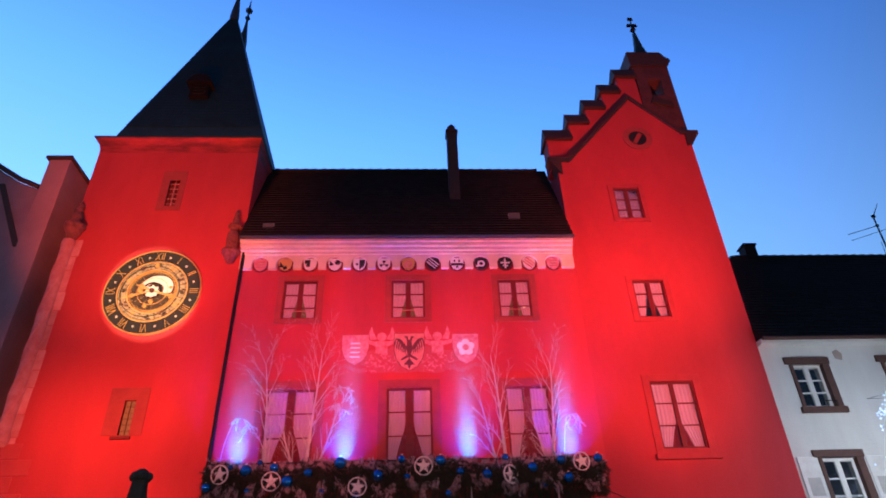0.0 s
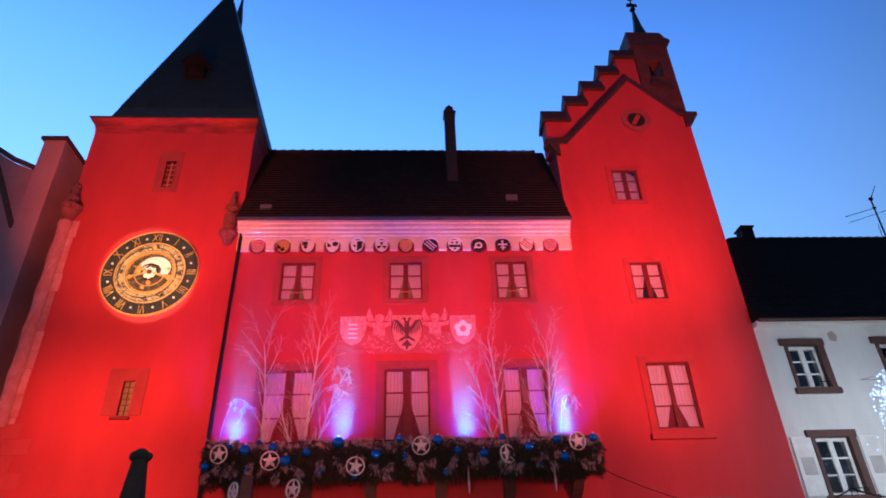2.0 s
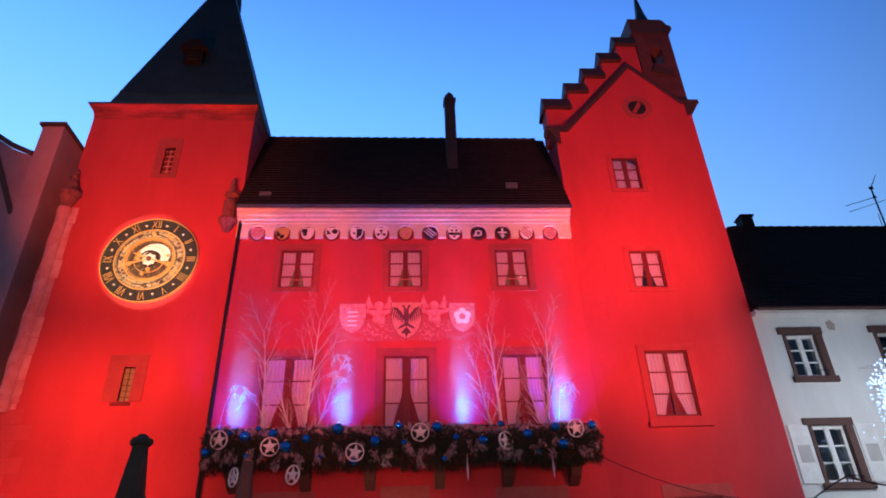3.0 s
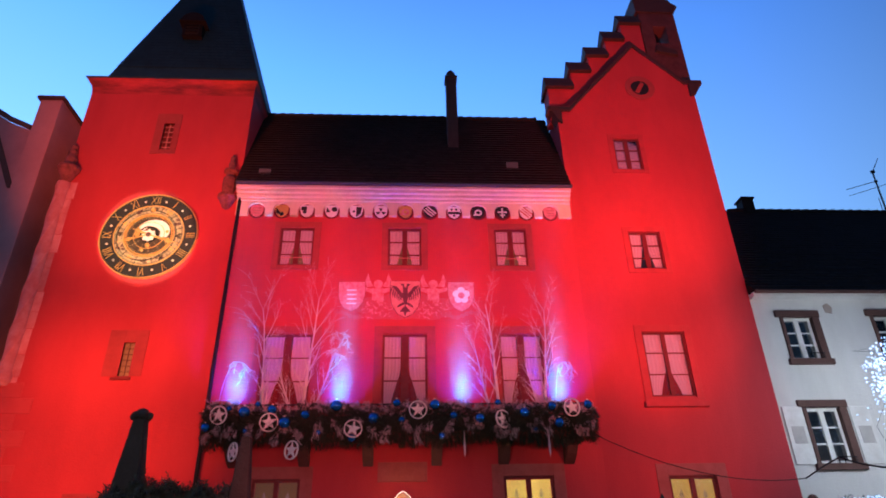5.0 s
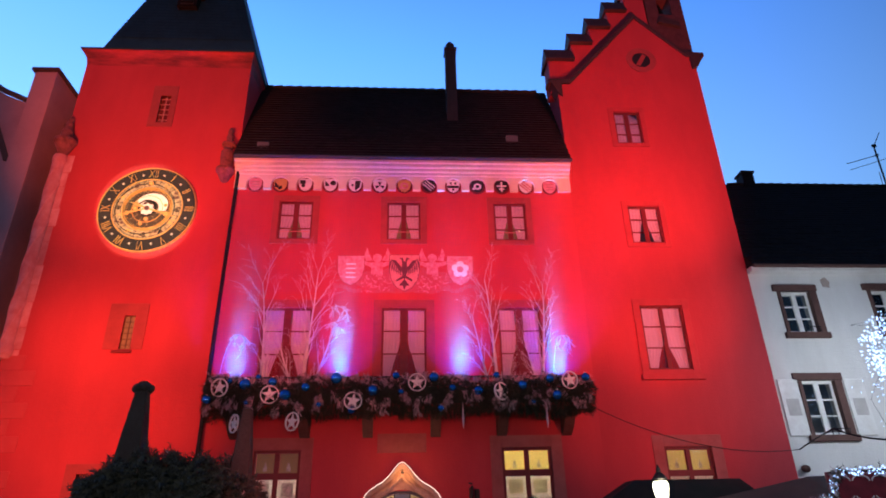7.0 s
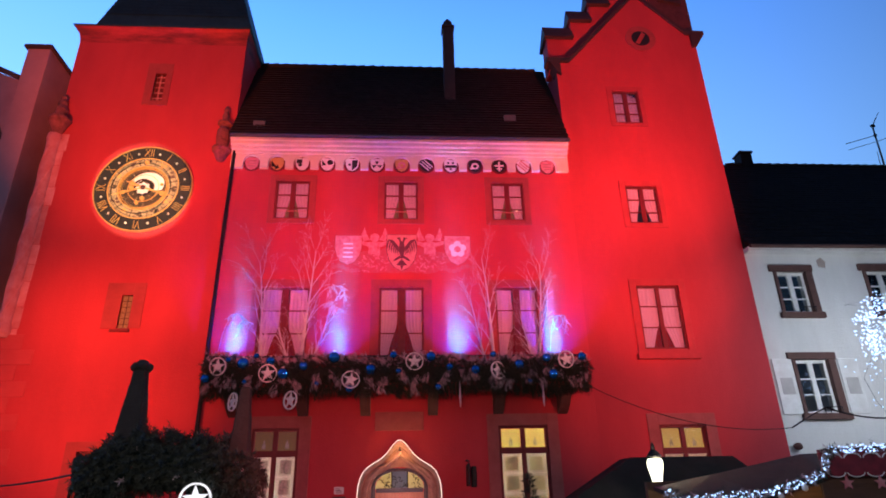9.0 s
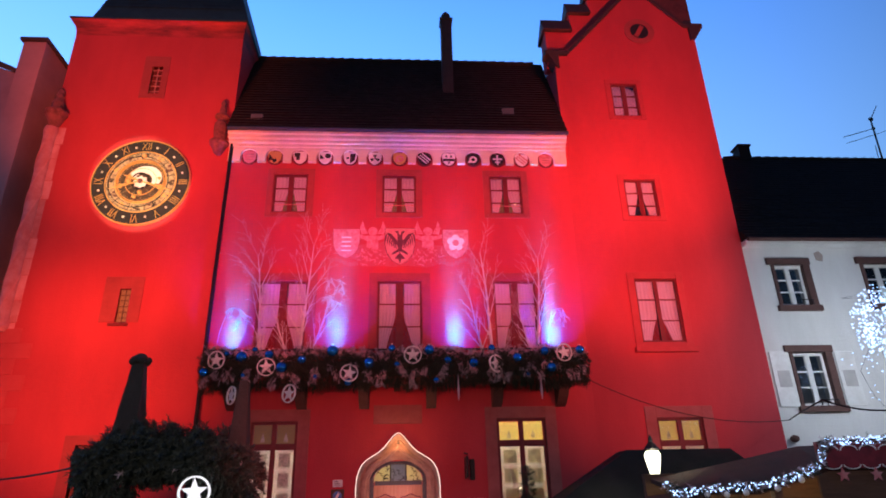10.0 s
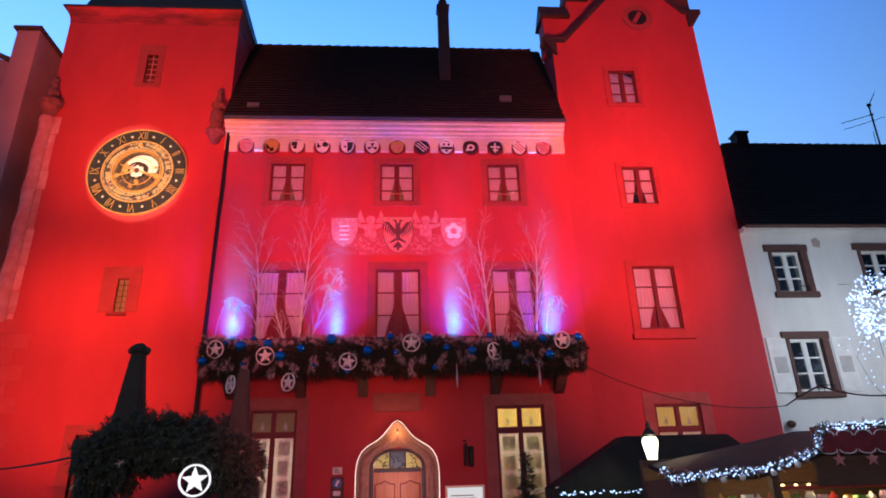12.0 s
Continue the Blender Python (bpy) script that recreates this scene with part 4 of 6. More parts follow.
ground_window(wing, *GW[0], 0.9, 4.07, 3.47, label="ground floor window with dim top panes and lit panels", blind=DIM_BLIND)
ground_window(wing, *GW[1], 0.9, 4.07, 3.47, label="ground floor window with lit yellow top panes", sheet=FAINT_PRINT)
part("partition", box(B(), -1.2, -1.05, 0.5, 3.6, 0, 4.62), INSIDE, wing)
bulb("room_lamp", (-3.3, 2.0, 2.6), 230, (1.0, 0.90, 0.74), 0.2)
bulb("room_lamp", (3.15, 2.0, 3.9), 260, (1.0, 0.93, 0.62), 0.2)
bulb("room_lamp", (7.4, 2.6, 3.7), 190, (1.0, 0.95, 0.58), 0.2)
solo("rain_pipe", tube(B(), [(-5.2, -0.12, 12.35), (-5.22, -0.12, 9.0), (-5.24, -0.12, 0.1)], 0.055, 8), IRON, "dark iron rain pipe down the corner of the front", "pipe", (-5.22, -0.12, 0.1))

# faded heraldic fresco: plain painted shapes
mural = thing("heraldic_fresco", "faded painted coat of arms with shields and plain supporters", "mural", (-0.06, 0, 9.0))
ghost = []
for k in range(40):
    a = 2 * math.pi * k / 40
    r = 1 + 0.10 * math.sin(5 * a) + 0.06 * math.sin(11 * a + 1)
    ghost.append((-0.06 + 1.55 * r * math.cos(a), 8.78 + 0.42 * r * math.sin(a)))
part("painted_ground", prism(B(), ghost, -0.008, 0.001), MURAL_MID, mural)
for cx, fl in ((-1.62, 1), (1.58, -1)):
    part("painted_shield", prism(B(), shield_pts(cx, 9.1, 0.39, 0.47), -0.018, 0.0), MURAL_PALE, mural, "pale pink painted shield")
    bm = B()
    for k in range(26):
        u = k / 25
        bx, bz = cx + fl * (-0.45 + 1.1 * u), 8.56 + 0.06 * math.sin(9 * u) - 0.1 * u
        disc(bm, bx, bz, 0.05 + 0.025 * math.sin(k * 2.1), -0.016 - 0.0002 * k, 0.0, 8)
    part("painted_scroll", bm, MURAL_MID, mural)["kind"] = "stuff"
bm = B()
for k in range(5):
    a = radians(90 + 72 * k)
    disc(bm, 1.58 + 0.15 * math.cos(a), 9.14 + 0.15 * math.sin(a), 0.115, -0.024 - 0.0006 * k, -0.015, 14)
part("painted_rose", bm, WHITE, mural, "white five-petalled rose")
part("painted_rose", disc(B(), 1.58, 9.14, 0.10, -0.03, -0.02, 14), MURAL_PALE, mural)
bm = B()
for k in range(4):
    box(bm, -1.76, -1.48, -0.024, -0.015, 8.86 + 0.14 * k, 8.9 + 0.14 * k)
part("painted_stripe", bm, WHITE, mural)
for cx, fl in ((-0.86, 1), (0.76, -1)):
    bm = B()
    box(bm, cx - 0.17, cx + 0.17, -0.02, 0.0, 8.98, 9.36)
    disc(bm, cx, 9.50, 0.14, -0.021, 0.0, 14)
    for s in (-1, 1):
        prism(bm, [(cx + s * 0.13, 9.42), (cx + s * 0.33, 9.40), (cx + s * 0.38, 9.62), (cx + s * 0.30, 9.84), (cx + s * 0.24, 9.62)][::s], -0.019, 0.0)
        prism(bm, [(cx + s * 0.16, 9.34), (cx + s * 0.55, 9.44), (cx + s * 0.57, 9.36), (cx + s * 0.18, 9.2)][::s], -0.017, 0.0)
    part("painted_supporter", bm, MURAL_PALE, mural, "plain pale painted supporter shape")
    bm = B()
    rr = random.Random(5)
    for k in range(70):
        fx, fz, fr, ft = cx + rr.uniform(-0.44, 0.44), rr.uniform(8.42, 8.98), rr.uniform(0.03, 0.075), rr.uniform(0, 3.1)
        leaf = [(fr * u, fr * w * rr.uniform(0.5, 1.1)) for u, w in ((-1, 0), (-0.3, -0.35), (0.5, -0.3), (1, 0.1), (0.4, 0.4), (-0.4, 0.3))]
        prism(bm, [(fx + u * math.cos(ft) - w * math.sin(ft), fz + u * math.sin(ft) + w * math.cos(ft)) for u, w in leaf], -0.0125 - 0.0001 * k, 0.0)
    part("painted_foliage", bm, MURAL_PALE, mural)
SC = (-0.06, 9.02)
part("painted_shield", prism(B(), shield_pts(SC[0], SC[1], 0.44, 0.58), -0.022, 0.0), MURAL_GOLD, mural, "ochre painted centre shield")
rim = shield_pts(SC[0], SC[1], 0.44, 0.58)
part("painted_outline", tube(B(), [(x, -0.022, z) for x, z in rim + rim[:1]], 0.009, 4), MURAL_DARK, mural, "dark painted outline")
for cx in (-1.62, 1.58):
    rim = shield_pts(cx, 9.1, 0.39, 0.47)
    part("painted_outline", tube(B(), [(x, -0.018, z) for x, z in rim + rim[:1]], 0.010, 4), STONE, mural, "thin painted outline")
bm = B()
prism(bm, [(SC[0] - 0.05, SC[1] + 0.34), (SC[0] + 0.05, SC[1] + 0.34), (SC[0] + 0.075, SC[1] + 0.05), (SC[0], SC[1] - 0.22), (SC[0] - 0.075, SC[1] + 0.05)], -0.031, -0.02)
for s in (-1, 1):
    prism(bm, [(SC[0] + s * 0.04, SC[1] + 0.12), (SC[0] + s * 0.20, SC[1] + 0.36), (SC[0] + s * 0.34, SC[1] + 0.40), (SC[0] + s * 0.24, SC[1] + 0.27), (SC[0] + s * 0.12, SC[1] + 0.06)][::s], -0.0302, -0.02)
    for k in range(6):
        x0, z0 = SC[0] + s * (0.32 - 0.048 * k), SC[1] + 0.37 - 0.05 * k
        x1, z1 = x0 + s * (0.045 - 0.012 * k), z0 - 0.33 + 0.022 * k
        prism(bm, [(x0 - s * 0.018, z0), (x0 + s * 0.02, z0 - 0.02), (x0 + s * 0.045, (z0 + z1) / 2), (x1, z1), (x0 + s * 0.01, (z0 + z1) / 2)][::s], -0.0306 - 0.0003 * k, -0.02)
    prism(bm, [(SC[0] + s * 0.01, SC[1] + 0.30), (SC[0] + s * 0.04, SC[1] + 0.45), (SC[0] + s * 0.13, SC[1] + 0.43), (SC[0] + s * 0.07, SC[1] + 0.38), (SC[0] + s * 0.06, SC[1] + 0.30)][::s], -0.0308, -0.02)
    prism(bm, [(SC[0] + s * 0.04, SC[1] - 0.08), (SC[0] + s * 0.2, SC[1] - 0.2), (SC[0] + s * 0.18, SC[1] - 0.25), (SC[0] + s * 0.02, SC[1] - 0.15)][::s], -0.0309, -0.02)
prism(bm, [(SC[0], SC[1] - 0.18), (SC[0] + 0.13, SC[1] - 0.36), (SC[0] + 0.04, SC[1] - 0.37), (SC[0], SC[1] - 0.5), (SC[0] - 0.04, SC[1] - 0.37), (SC[0] - 0.13, SC[1] - 0.36)][::-1], -0.0315, -0.02)
bmesh.ops.scale(bm, vec=(1.22, 1, 1.1), space=Matrix.Translation((-SC[0], 0, -SC[1])), verts=bm.verts)
part("painted_device", bm, MURAL_DARK, mural, "dark symmetrical heraldic device")
mural.scale = (1, 0.12, 1)

# ---- gable tower ----
gab = thing("gable_tower", "red stair tower with a stepped gable and bellcote", "tower", (7.76, 3.0, 0))
GX0, GX1 = 5.17, 10.28
holes = [(6.96, 7.85, 13.72, 15.00), (6.91, 7.91, 10.04, 11.33), (6.77, 8.03, 6.10, 8.00), (6.82, 8.10, 0.9, 4.03)]
bm = pierced(B(), GX0, GX1, 0, 16.25, holes, 0, 0.5)
part("wall", bm, PLASTER, gab)
for q in ((GX0, GX0 + 0.5, 0.5, 6), (GX1 - 0.5, GX1, 0.5, 6), (GX0 + 0.5, GX1 - 0.5, 5.5, 6)):
    part("wall", box(B(), *q, 0, 16.25), PLASTER, gab)
bm = prism(B(), [(GX0, 16.25), (GX1, 16.25), (GX1, 17.5), (10.0, 17.55), (8.34, 19.35), (5.55, 16.25)], 0.0, 0.34)
part("gable", bm, PLASTER, gab)
for z in (4.62, 8.7, 12.2):
    part("floor_slab", box(B(), GX0 + 0.5, GX1 - 0.5, 0.5, 5.5, z, z + 0.2), INSIDE, gab)
bm = B()
line = [(4.84, 16.27), (5.62, 16.27), (8.34, 19.40), (9.98, 17.62), (10.62, 17.62)]
for (xa, za), (xb, zb) in zip(line, line[1:]):
    prism(bm, [(xa, za - 0.12), (xb, zb - 0.12), (xb, zb + 0.05), (xa, za + 0.05)], -0.08, 0.36)
part("gable_coping", bm, COPING, gab, "dark stone coping of the pointed gable")
part("kneeler", prism(B(), [(10.1, 17.5), (10.5, 17.5), (10.42, 17.2), (10.3, 17.0), (10.1, 16.95)][::-1], -0.12, 0.3), COPING, gab)
part("kneeler", prism(B(), [(4.92, 16.17), (5.3, 16.17), (5.3, 15.6), (5.17, 15.7), (5.05, 15.95)][::-1], -0.10, 0.4), COPING, gab)
# stepped gable behind the pointed one
K = 17.28 / 17.0
STEPS = [(4.84, 17.71), (5.75, 18.49), (6.48, 19.26), (7.23, 20.10), (7.95, 20.97), (8.72, 21.92)]
st = [(x * K, 1.65 + (z - 1.65) * K) for x, z in STEPS]
bm = B()
for i, (x, z) in enumerate(st):
    x1 = st[i + 1][0] if i + 1 < len(st) else 10.40 * K
    if i + 1 < len(st):
        box(bm, x + 0.08, x1 + 0.08, 0.20, 0.85, 16.0, z - 0.5)

wallg = part("stepped_gable", bm, PLASTER, gab)
for i, (x, z) in enumerate(st[:-1]):
    x1 = st[i + 1][0]
    bm = B()
    vs = [bm.verts.new(p) for p in ((x - 0.02, 0.02, z - 0.62), (x1 + 0.1, 0.02, z - 0.62), (x1 + 0.1, 0.28, z), (x - 0.02, 0.28, z), (x - 0.02, 1.0, z - 0.62), (x1 + 0.1, 1.0, z - 0.62))]
    for q in ((0, 1, 2, 3), (3, 2, 5, 4), (0, 3, 4), (1, 5, 2), (0, 4, 5, 1)):
        bm.faces.new([vs[j] for j in q])
    part("step_cap", bm, COPING, wallg, "dark tiled step cap")
# bellcote
bx0, bx1, bz = st[-1][0], 10.40, st[-1][1]
bell = part("bellcote", pierced(B(), bx0 + 0.12, bx1, 17.55, 21.40, [(9.44, 9.96, 19.75, 20.65)], 0.18, 0.95), BELL_STONE, gab, "stone bellcote with an open arch")
part("ledge", prism(B(), [(9.30, 19.25), (10.12, 19.05), (10.12, 19.25), (9.42, 19.52)], 0.06, 0.18), COPING, bell)
cap_line = [(8.86, 21.36), (10.40, 21.36), (10.42, 21.60), (10.58, 21.66), (10.52, 21.78), (10.38, 21.86), (10.29, 22.02), (10.20, 22.13), (8.83, 22.13)]
part("bellcote_cornice", prism(B(), cap_line, 0.10, 1.05), COPING, bell, "dark curved coping")
bm = B()
lv = ((9.16, 10.02, 0.30, 1.0, 22.10), (9.40, 9.88, 0.42, 0.88, 22.50), (9.54, 9.82, 0.52, 0.75, bz + 0.8), (9.64, 9.72, 0.6, 0.68, bz + 1.85))
loops = [[bm.verts.new(p) for p in ((a, c, z), (b, c, z), (b, d, z), (a, d, z))] for a, b, c, d, z in lv]
for a, b in zip(loops, loops[1:]):
    for i in range(4):
        bm.faces.new((a[i], a[(i + 1) % 4], b[(i + 1) % 4], b[i]))
bm.faces.new(loops[-1])
part("bellcote_roof", bm, SLATE, bell)
bm = B()
tube(bm, [(9.68, 0.64, bz + 1.7), (9.68, 0.64, bz + 2.75)], 0.03, 6)
ball(bm, (9.68, 0.64, bz + 1.95), 0.13, 10, 6, 0.7)
prism(bm, [(9.44, bz + 2.16), (9.92, bz + 2.16), (9.88, bz + 2.32), (9.48, bz + 2.32)], 0.61, 0.67)
prism(bm, [(9.56, bz + 2.58), (9.80, bz + 2.58), (9.78, bz + 2.75), (9.58, bz + 2.75)], 0.61, 0.67)
part("weather_cross", bm, IRON, bell, "dark iron cross finial")
part("bell", lathe(B(), 9.7, 0.58, [(0.17, 20.0), (0.12, 20.15), (0.1, 20.3), (0.03, 20.64)], 10), IRON, bell)
# oculus
part("oculus_ring", ring(B(), 8.31, 17.30, 0.33, 0.54, -0.03, 0.01, 32), STONE, gab, "round stone window ring")
# black disc laid on the uncut wall; the opening's darkness is its colour
oc = part("oculus", disc(B(), 8.31, 17.30, 0.335, -0.012, 0.0, 32), SHIELD_BLACK, gab, "black disc for a dark round opening, with a slanting stone bar")
part("bar", prism(B(), [(8.10, 17.10), (8.24, 17.04), (8.50, 17.47), (8.38, 17.58)], -0.035, 0.0), STONE, oc)
window(gab, 6.96, 7.85, 13.72, 15.00, 0.17, curtains="full", stone=FLUSH_STONE, label="small attic window with drawn curtains")
window(gab, 6.91, 7.91, 10.04, 11.33, 0.18, curtains="tied", stone=FLUSH_STONE, label="dark red casement window with net curtains")
window(gab, 6.77, 8.03, 6.10, 8.00, 0.2, bars=(0.33, 0.66), curtains="wide", ledge=0.06, mullion=0.06, stone=FLUSH_STONE, label="large dark red casement window above a stone sill")
ground_window(gab, 6.82, 8.10, 0.9, 4.03, 3.40, papers=False, label="ground floor window with lit yellow top panes")
# ---- portal ----
def ogee(cx, hw, zs, ztip, n=14):
    """An ogee outline from the left foot over the tip to the right foot."""
    h = ztip - zs
    key = ((1, 0), (0.985, 0.16), (0.94, 0.30), (0.86, 0.42), (0.76, 0.50), (0.62, 0.57), (0.46, 0.645), (0.34, 0.73), (0.24, 0.83), (0.14, 0.93), (0.06, 0.985), (0, 1))
    half = [(hw * u, zs + h * w) for u, w in key]
    left = [(cx - x, z) for x, z in half]
    right = [(cx + x, z) for x, z in half[-2::-1]]
    return [(cx - hw, 0.0)] + left + right + [(cx + hw, 0.0)]


def round_arch(cx, hw, zs, ztip):
    """A rounded outline with as many points as an ogee."""
    half = [(hw * math.cos(k / 11 * math.pi / 2), zs + (ztip - zs) * math.sin(k / 11 * math.pi / 2)) for k in range(12)]
    return [(cx - hw, 0.0)] + [(cx - x, z) for x, z in half] + [(cx + x, z) for x, z in half[-2::-1]] + [(cx + hw, 0.0)]


def band(bm, outer, inner, y0, y1):
    n = len(outer)
    rows = [[bm.verts.new((p[0], y, p[1])) for p in line] for line, y in ((outer, y1), (outer, y0), (inner, y0), (inner, y1))]
    for a, b in zip(rows, rows[1:]):
        for i in range(n - 1):
            bm.faces.new((a[i], a[i + 1], b[i + 1], b[i]))
    return bm


door = thing("portal", "carved stone ogee portal with an oak door, outlined in light", "door", (-0.08, 0, 0))
DC = -0.08
lines = [ogee(DC, 1.03, 2.42, 3.68), ogee(DC, 0.95, 2.40, 3.54), ogee(DC, 0.90, 2.38, 3.44), ogee(DC, 0.82, 2.36, 3.32), round_arch(DC, 0.72, 2.56, 3.07)]
for o, i, y in zip(lines, lines[1:], (-0.20, -0.08, -0.14, -0.03)):
    part("moulding", band(B(), o, i, y, 0.2), PORTAL_STONE, door, "carved stone moulding")
part("arch_frame", band(B(), lines[-1], round_arch(DC, 0.655, 2.56, 3.0), 0.10, 0.3), DOOR_PAINT, door, "dark painted arched door frame")
for s in (-1, 1):
    for x, r in ((0.925, 0.028), (0.86, 0.034), (0.775, 0.026)):
        part("jamb_roll", tube(B(), [(DC + s * x, -0.09 if x > 0.8 else -0.02, 0.0), (DC + s * x, -0.09 if x > 0.8 else -0.02, 2.42)], r, 8), PORTAL_STONE, door)
pts = [p for p in ogee(DC, 1.045, 2.42, 3.71)]
part("light_tube", tube(B(), [(x, -0.21, z) for x, z in pts], 0.009, 6), LED_WARM, door, "warm white light tube")
for s in (-1, 1):
    bm = tube(B(), [(DC + s * 0.78, -0.15, 2.78), (DC + s * 0.58, -0.17, 2.97), (DC + s * 0.34, -0.18, 3.08), (DC + s * 0.14, -0.19, 3.24), (DC - s * 0.01, -0.19, 3.38), (DC - s * 0.09, -0.19, 3.50)], [0.045, 0.05, 0.05, 0.045, 0.035, 0.02], 6)
    part("crossed_rib", bm, PORTAL_STONE, door, "pale rib crossing at the tip")
# solid black triangle in front of the ribs, painted darkness of a piercing
part("tip_hollow", prism(B(), [(DC - 0.045, 3.44), (DC + 0.045, 3.44), (DC, 3.54)], -0.225, -0.1), SHIELD_BLACK, door, "small black triangle for the pierced tip's darkness")
bm = pierced(B(), DC - 0.68, DC + 0.68, 0, 3.0, [(DC - 0.62, DC + 0.62, 0.05, 2.98)], 0.2, 0.34)
box(bm, DC - 0.6, DC + 0.6, 0.2, 0.34, 2.48, 2.58)
part("door_frame", bm, DOOR_PAINT, door)
half_arch = [(-0.64, 2.56), (-0.58, 2.75), (-0.42, 2.90), (-0.2, 2.98)]
part("transom_pane", prism(B(), [(DC - x, z) for x, z in half_arch] + [(DC + 0.2, 2.56)], 0.24, 0.25), FANLIGHT, door, "olive leaded fanlight")
part("transom_pane", prism(B(), [(DC + x, z) for x, z in half_arch] + [(DC - 0.2, 2.56)], 0.24, 0.25), FANLIGHT, door, "olive leaded fanlight")
part("transom_pane", box(B(), DC - 0.2, DC + 0.2, 0.24, 0.25, 2.56, 2.985), FANLIGHT_BLUE, door, "blue-grey leaded fanlight")
bm = B()
for k in (-0.2, 0.2):
    box(bm, DC + k - 0.014, DC + k + 0.014, 0.215, 0.24, 2.56, 2.99)
rl = random.Random(8)
for _ in range(30):
    x, z, tq = DC + rl.uniform(-0.52, 0.52), rl.uniform(2.6, 2.86), rl.uniform(0, 6)
    tube(bm, [(x, 0.232, z), (x + 0.07 * math.cos(tq), 0.232, z + 0.05 * math.sin(tq)), (x + 0.10 * math.cos(tq + 1), 0.232, z + 0.09 * math.sin(tq + 1))], [0.012, 0.014, 0.006], 4)
part("leading", bm, IRON, door)
for s in (-1, 1):
    xa, xb = (DC - 0.64, DC - 0.003) if s < 0 else (DC + 0.003, DC + 0.64)
    leaf = part("door_leaf", box(B(), xa, xb, 0.26, 0.31, 0.06, 2.49, 0.004), WOOD, door, "red-brown panelled oak leaf")
    for za, zb in ((0.25, 1.05), (1.2, 2.3)):
        bm = B()
        top = [(xb - 0.09 - (xb - xa - 0.18) * k / 8, zb - 0.12 + 0.07 * math.sin(math.pi * k / 8) ** 2 - 0.02 * math.sin(2 * math.pi * k / 8) ** 2) for k in range(9)]
        prism(bm, [(xa + 0.09, za), (xb - 0.09, za)] + [(x, z) for x, z in top], 0.235, 0.27)
        part("panel", bm, WOOD, leaf)
        rim = [(xa + 0.07, za - 0.02), (xa + 0.07, zb - 0.11)] + [(x, z + 0.02) for x, z in top[::-1]] + [(xb - 0.07, zb - 0.11), (xb - 0.07, za - 0.02), (xa + 0.07, za - 0.02)]
        part("panel_moulding", tube(B(), [(x, 0.25, z) for x, z in rim], 0.016, 5), FRAME, leaf)
# added lamps without fixtures: door brightness, then the amber glow at the tip
bulb("portal_fill_lamp", (DC, -0.40, 2.25), 17, (1.0, 0.62, 0.62), 0.06)
bulb("portal_fill_lamp", (DC, -0.42, 3.42), 11, (1.0, 0.50, 0.18), 0.04)
bulb("hall_lamp", (DC, 1.4, 2.9), 160, (1.0, 0.85, 0.6), 0.1)
# carved panel over the portal, signs and bracket
solo("stone_tablet", box(B(), -0.73, 0.54, -0.03, 0.02, 3.97, 4.45, 0.01), GREY_SURROUND, "plain worn sandstone tablet above the portal", "tablet", (-0.1, 0, 3.95))
sg = thing("wall_sign", "small cream wall plate with unreadable bars", "sign", (-1.59, 0, 2.45))
part("plate", box(B(), -1.71, -1.47, -0.03, 0.0, 2.45, 2.62, 0.006), WHITE, sg)
for k in range(3):
    part("bar", box(B(), -1.67, -1.51 - 0.03 * k, -0.034, -0.028, 2.49 + 0.04 * k, 2.505 + 0.04 * k), BROWN, sg)
sg = thing("blue_sign", "blue and white notice plate on the wall", "sign", (-1.58, 0, 1.9))
part("plate", box(B(), -1.75, -1.42, -0.025, 0.0, 1.85, 2.40, 0.006), BROWN, sg)
part("disc", disc(B(), -1.585, 2.24, 0.11, -0.032, -0.02, 20), SIGN_BLUE, sg)
part("arrow", prism(B(), [(-1.64, 2.19), (-1.6, 2.16), (-1.53, 2.29), (-1.58, 2.31)], -0.036, -0.03), WHITE, sg)
part("plate", box(B(), -1.68, -1.5, -0.034, -0.024, 1.95, 2.06), WHITE, sg)
nb = thing("notice_board", "white lit notice board in a slim frame", "board", (1.62, 0, 1.2))
part("panel", box(B(), 1.17, 2.06, -0.05, 0.0, 1.2, 2.06), LIT_CASE, nb, "glowing white sheet")
bm = B()
for q in ((1.12, 1.17, 1.15, 2.11), (2.06, 2.11, 1.15, 2.11), (1.17, 2.06, 2.06, 2.11), (1.17, 2.06, 1.15, 1.2)):
    box(bm, q[0], q[1], -0.07, 0.0, q[2], q[3], 0.006)
part("frame", bm, SILVER, nb)
for k in range(9):
    part("bar", box(B(), 1.25, 1.95 - 0.06 * (k % 3), -0.054, -0.049, 1.3 + 0.07 * k, 1.325 + 0.07 * k), PATCH, nb)
br = thing("projecting_sign", "dark iron sign hanging edge-on from the wall", "sign", (1.68, 0, 2.6))
part("bracket", tube(B(), [(1.62, 0, 3.2), (1.62, -0.1, 3.2), (1.62, -0.75, 3.12)], 0.02, 6), IRON, br)
part("panel", box(B(), 1.60, 1.64, -0.72, -0.12, 2.58, 3.08, 0.006), IRON, br)
part("lantern_body", box(B(), 1.74, 1.86, -0.2, -0.05, 2.55, 3.05, 0.02), IRON, br)

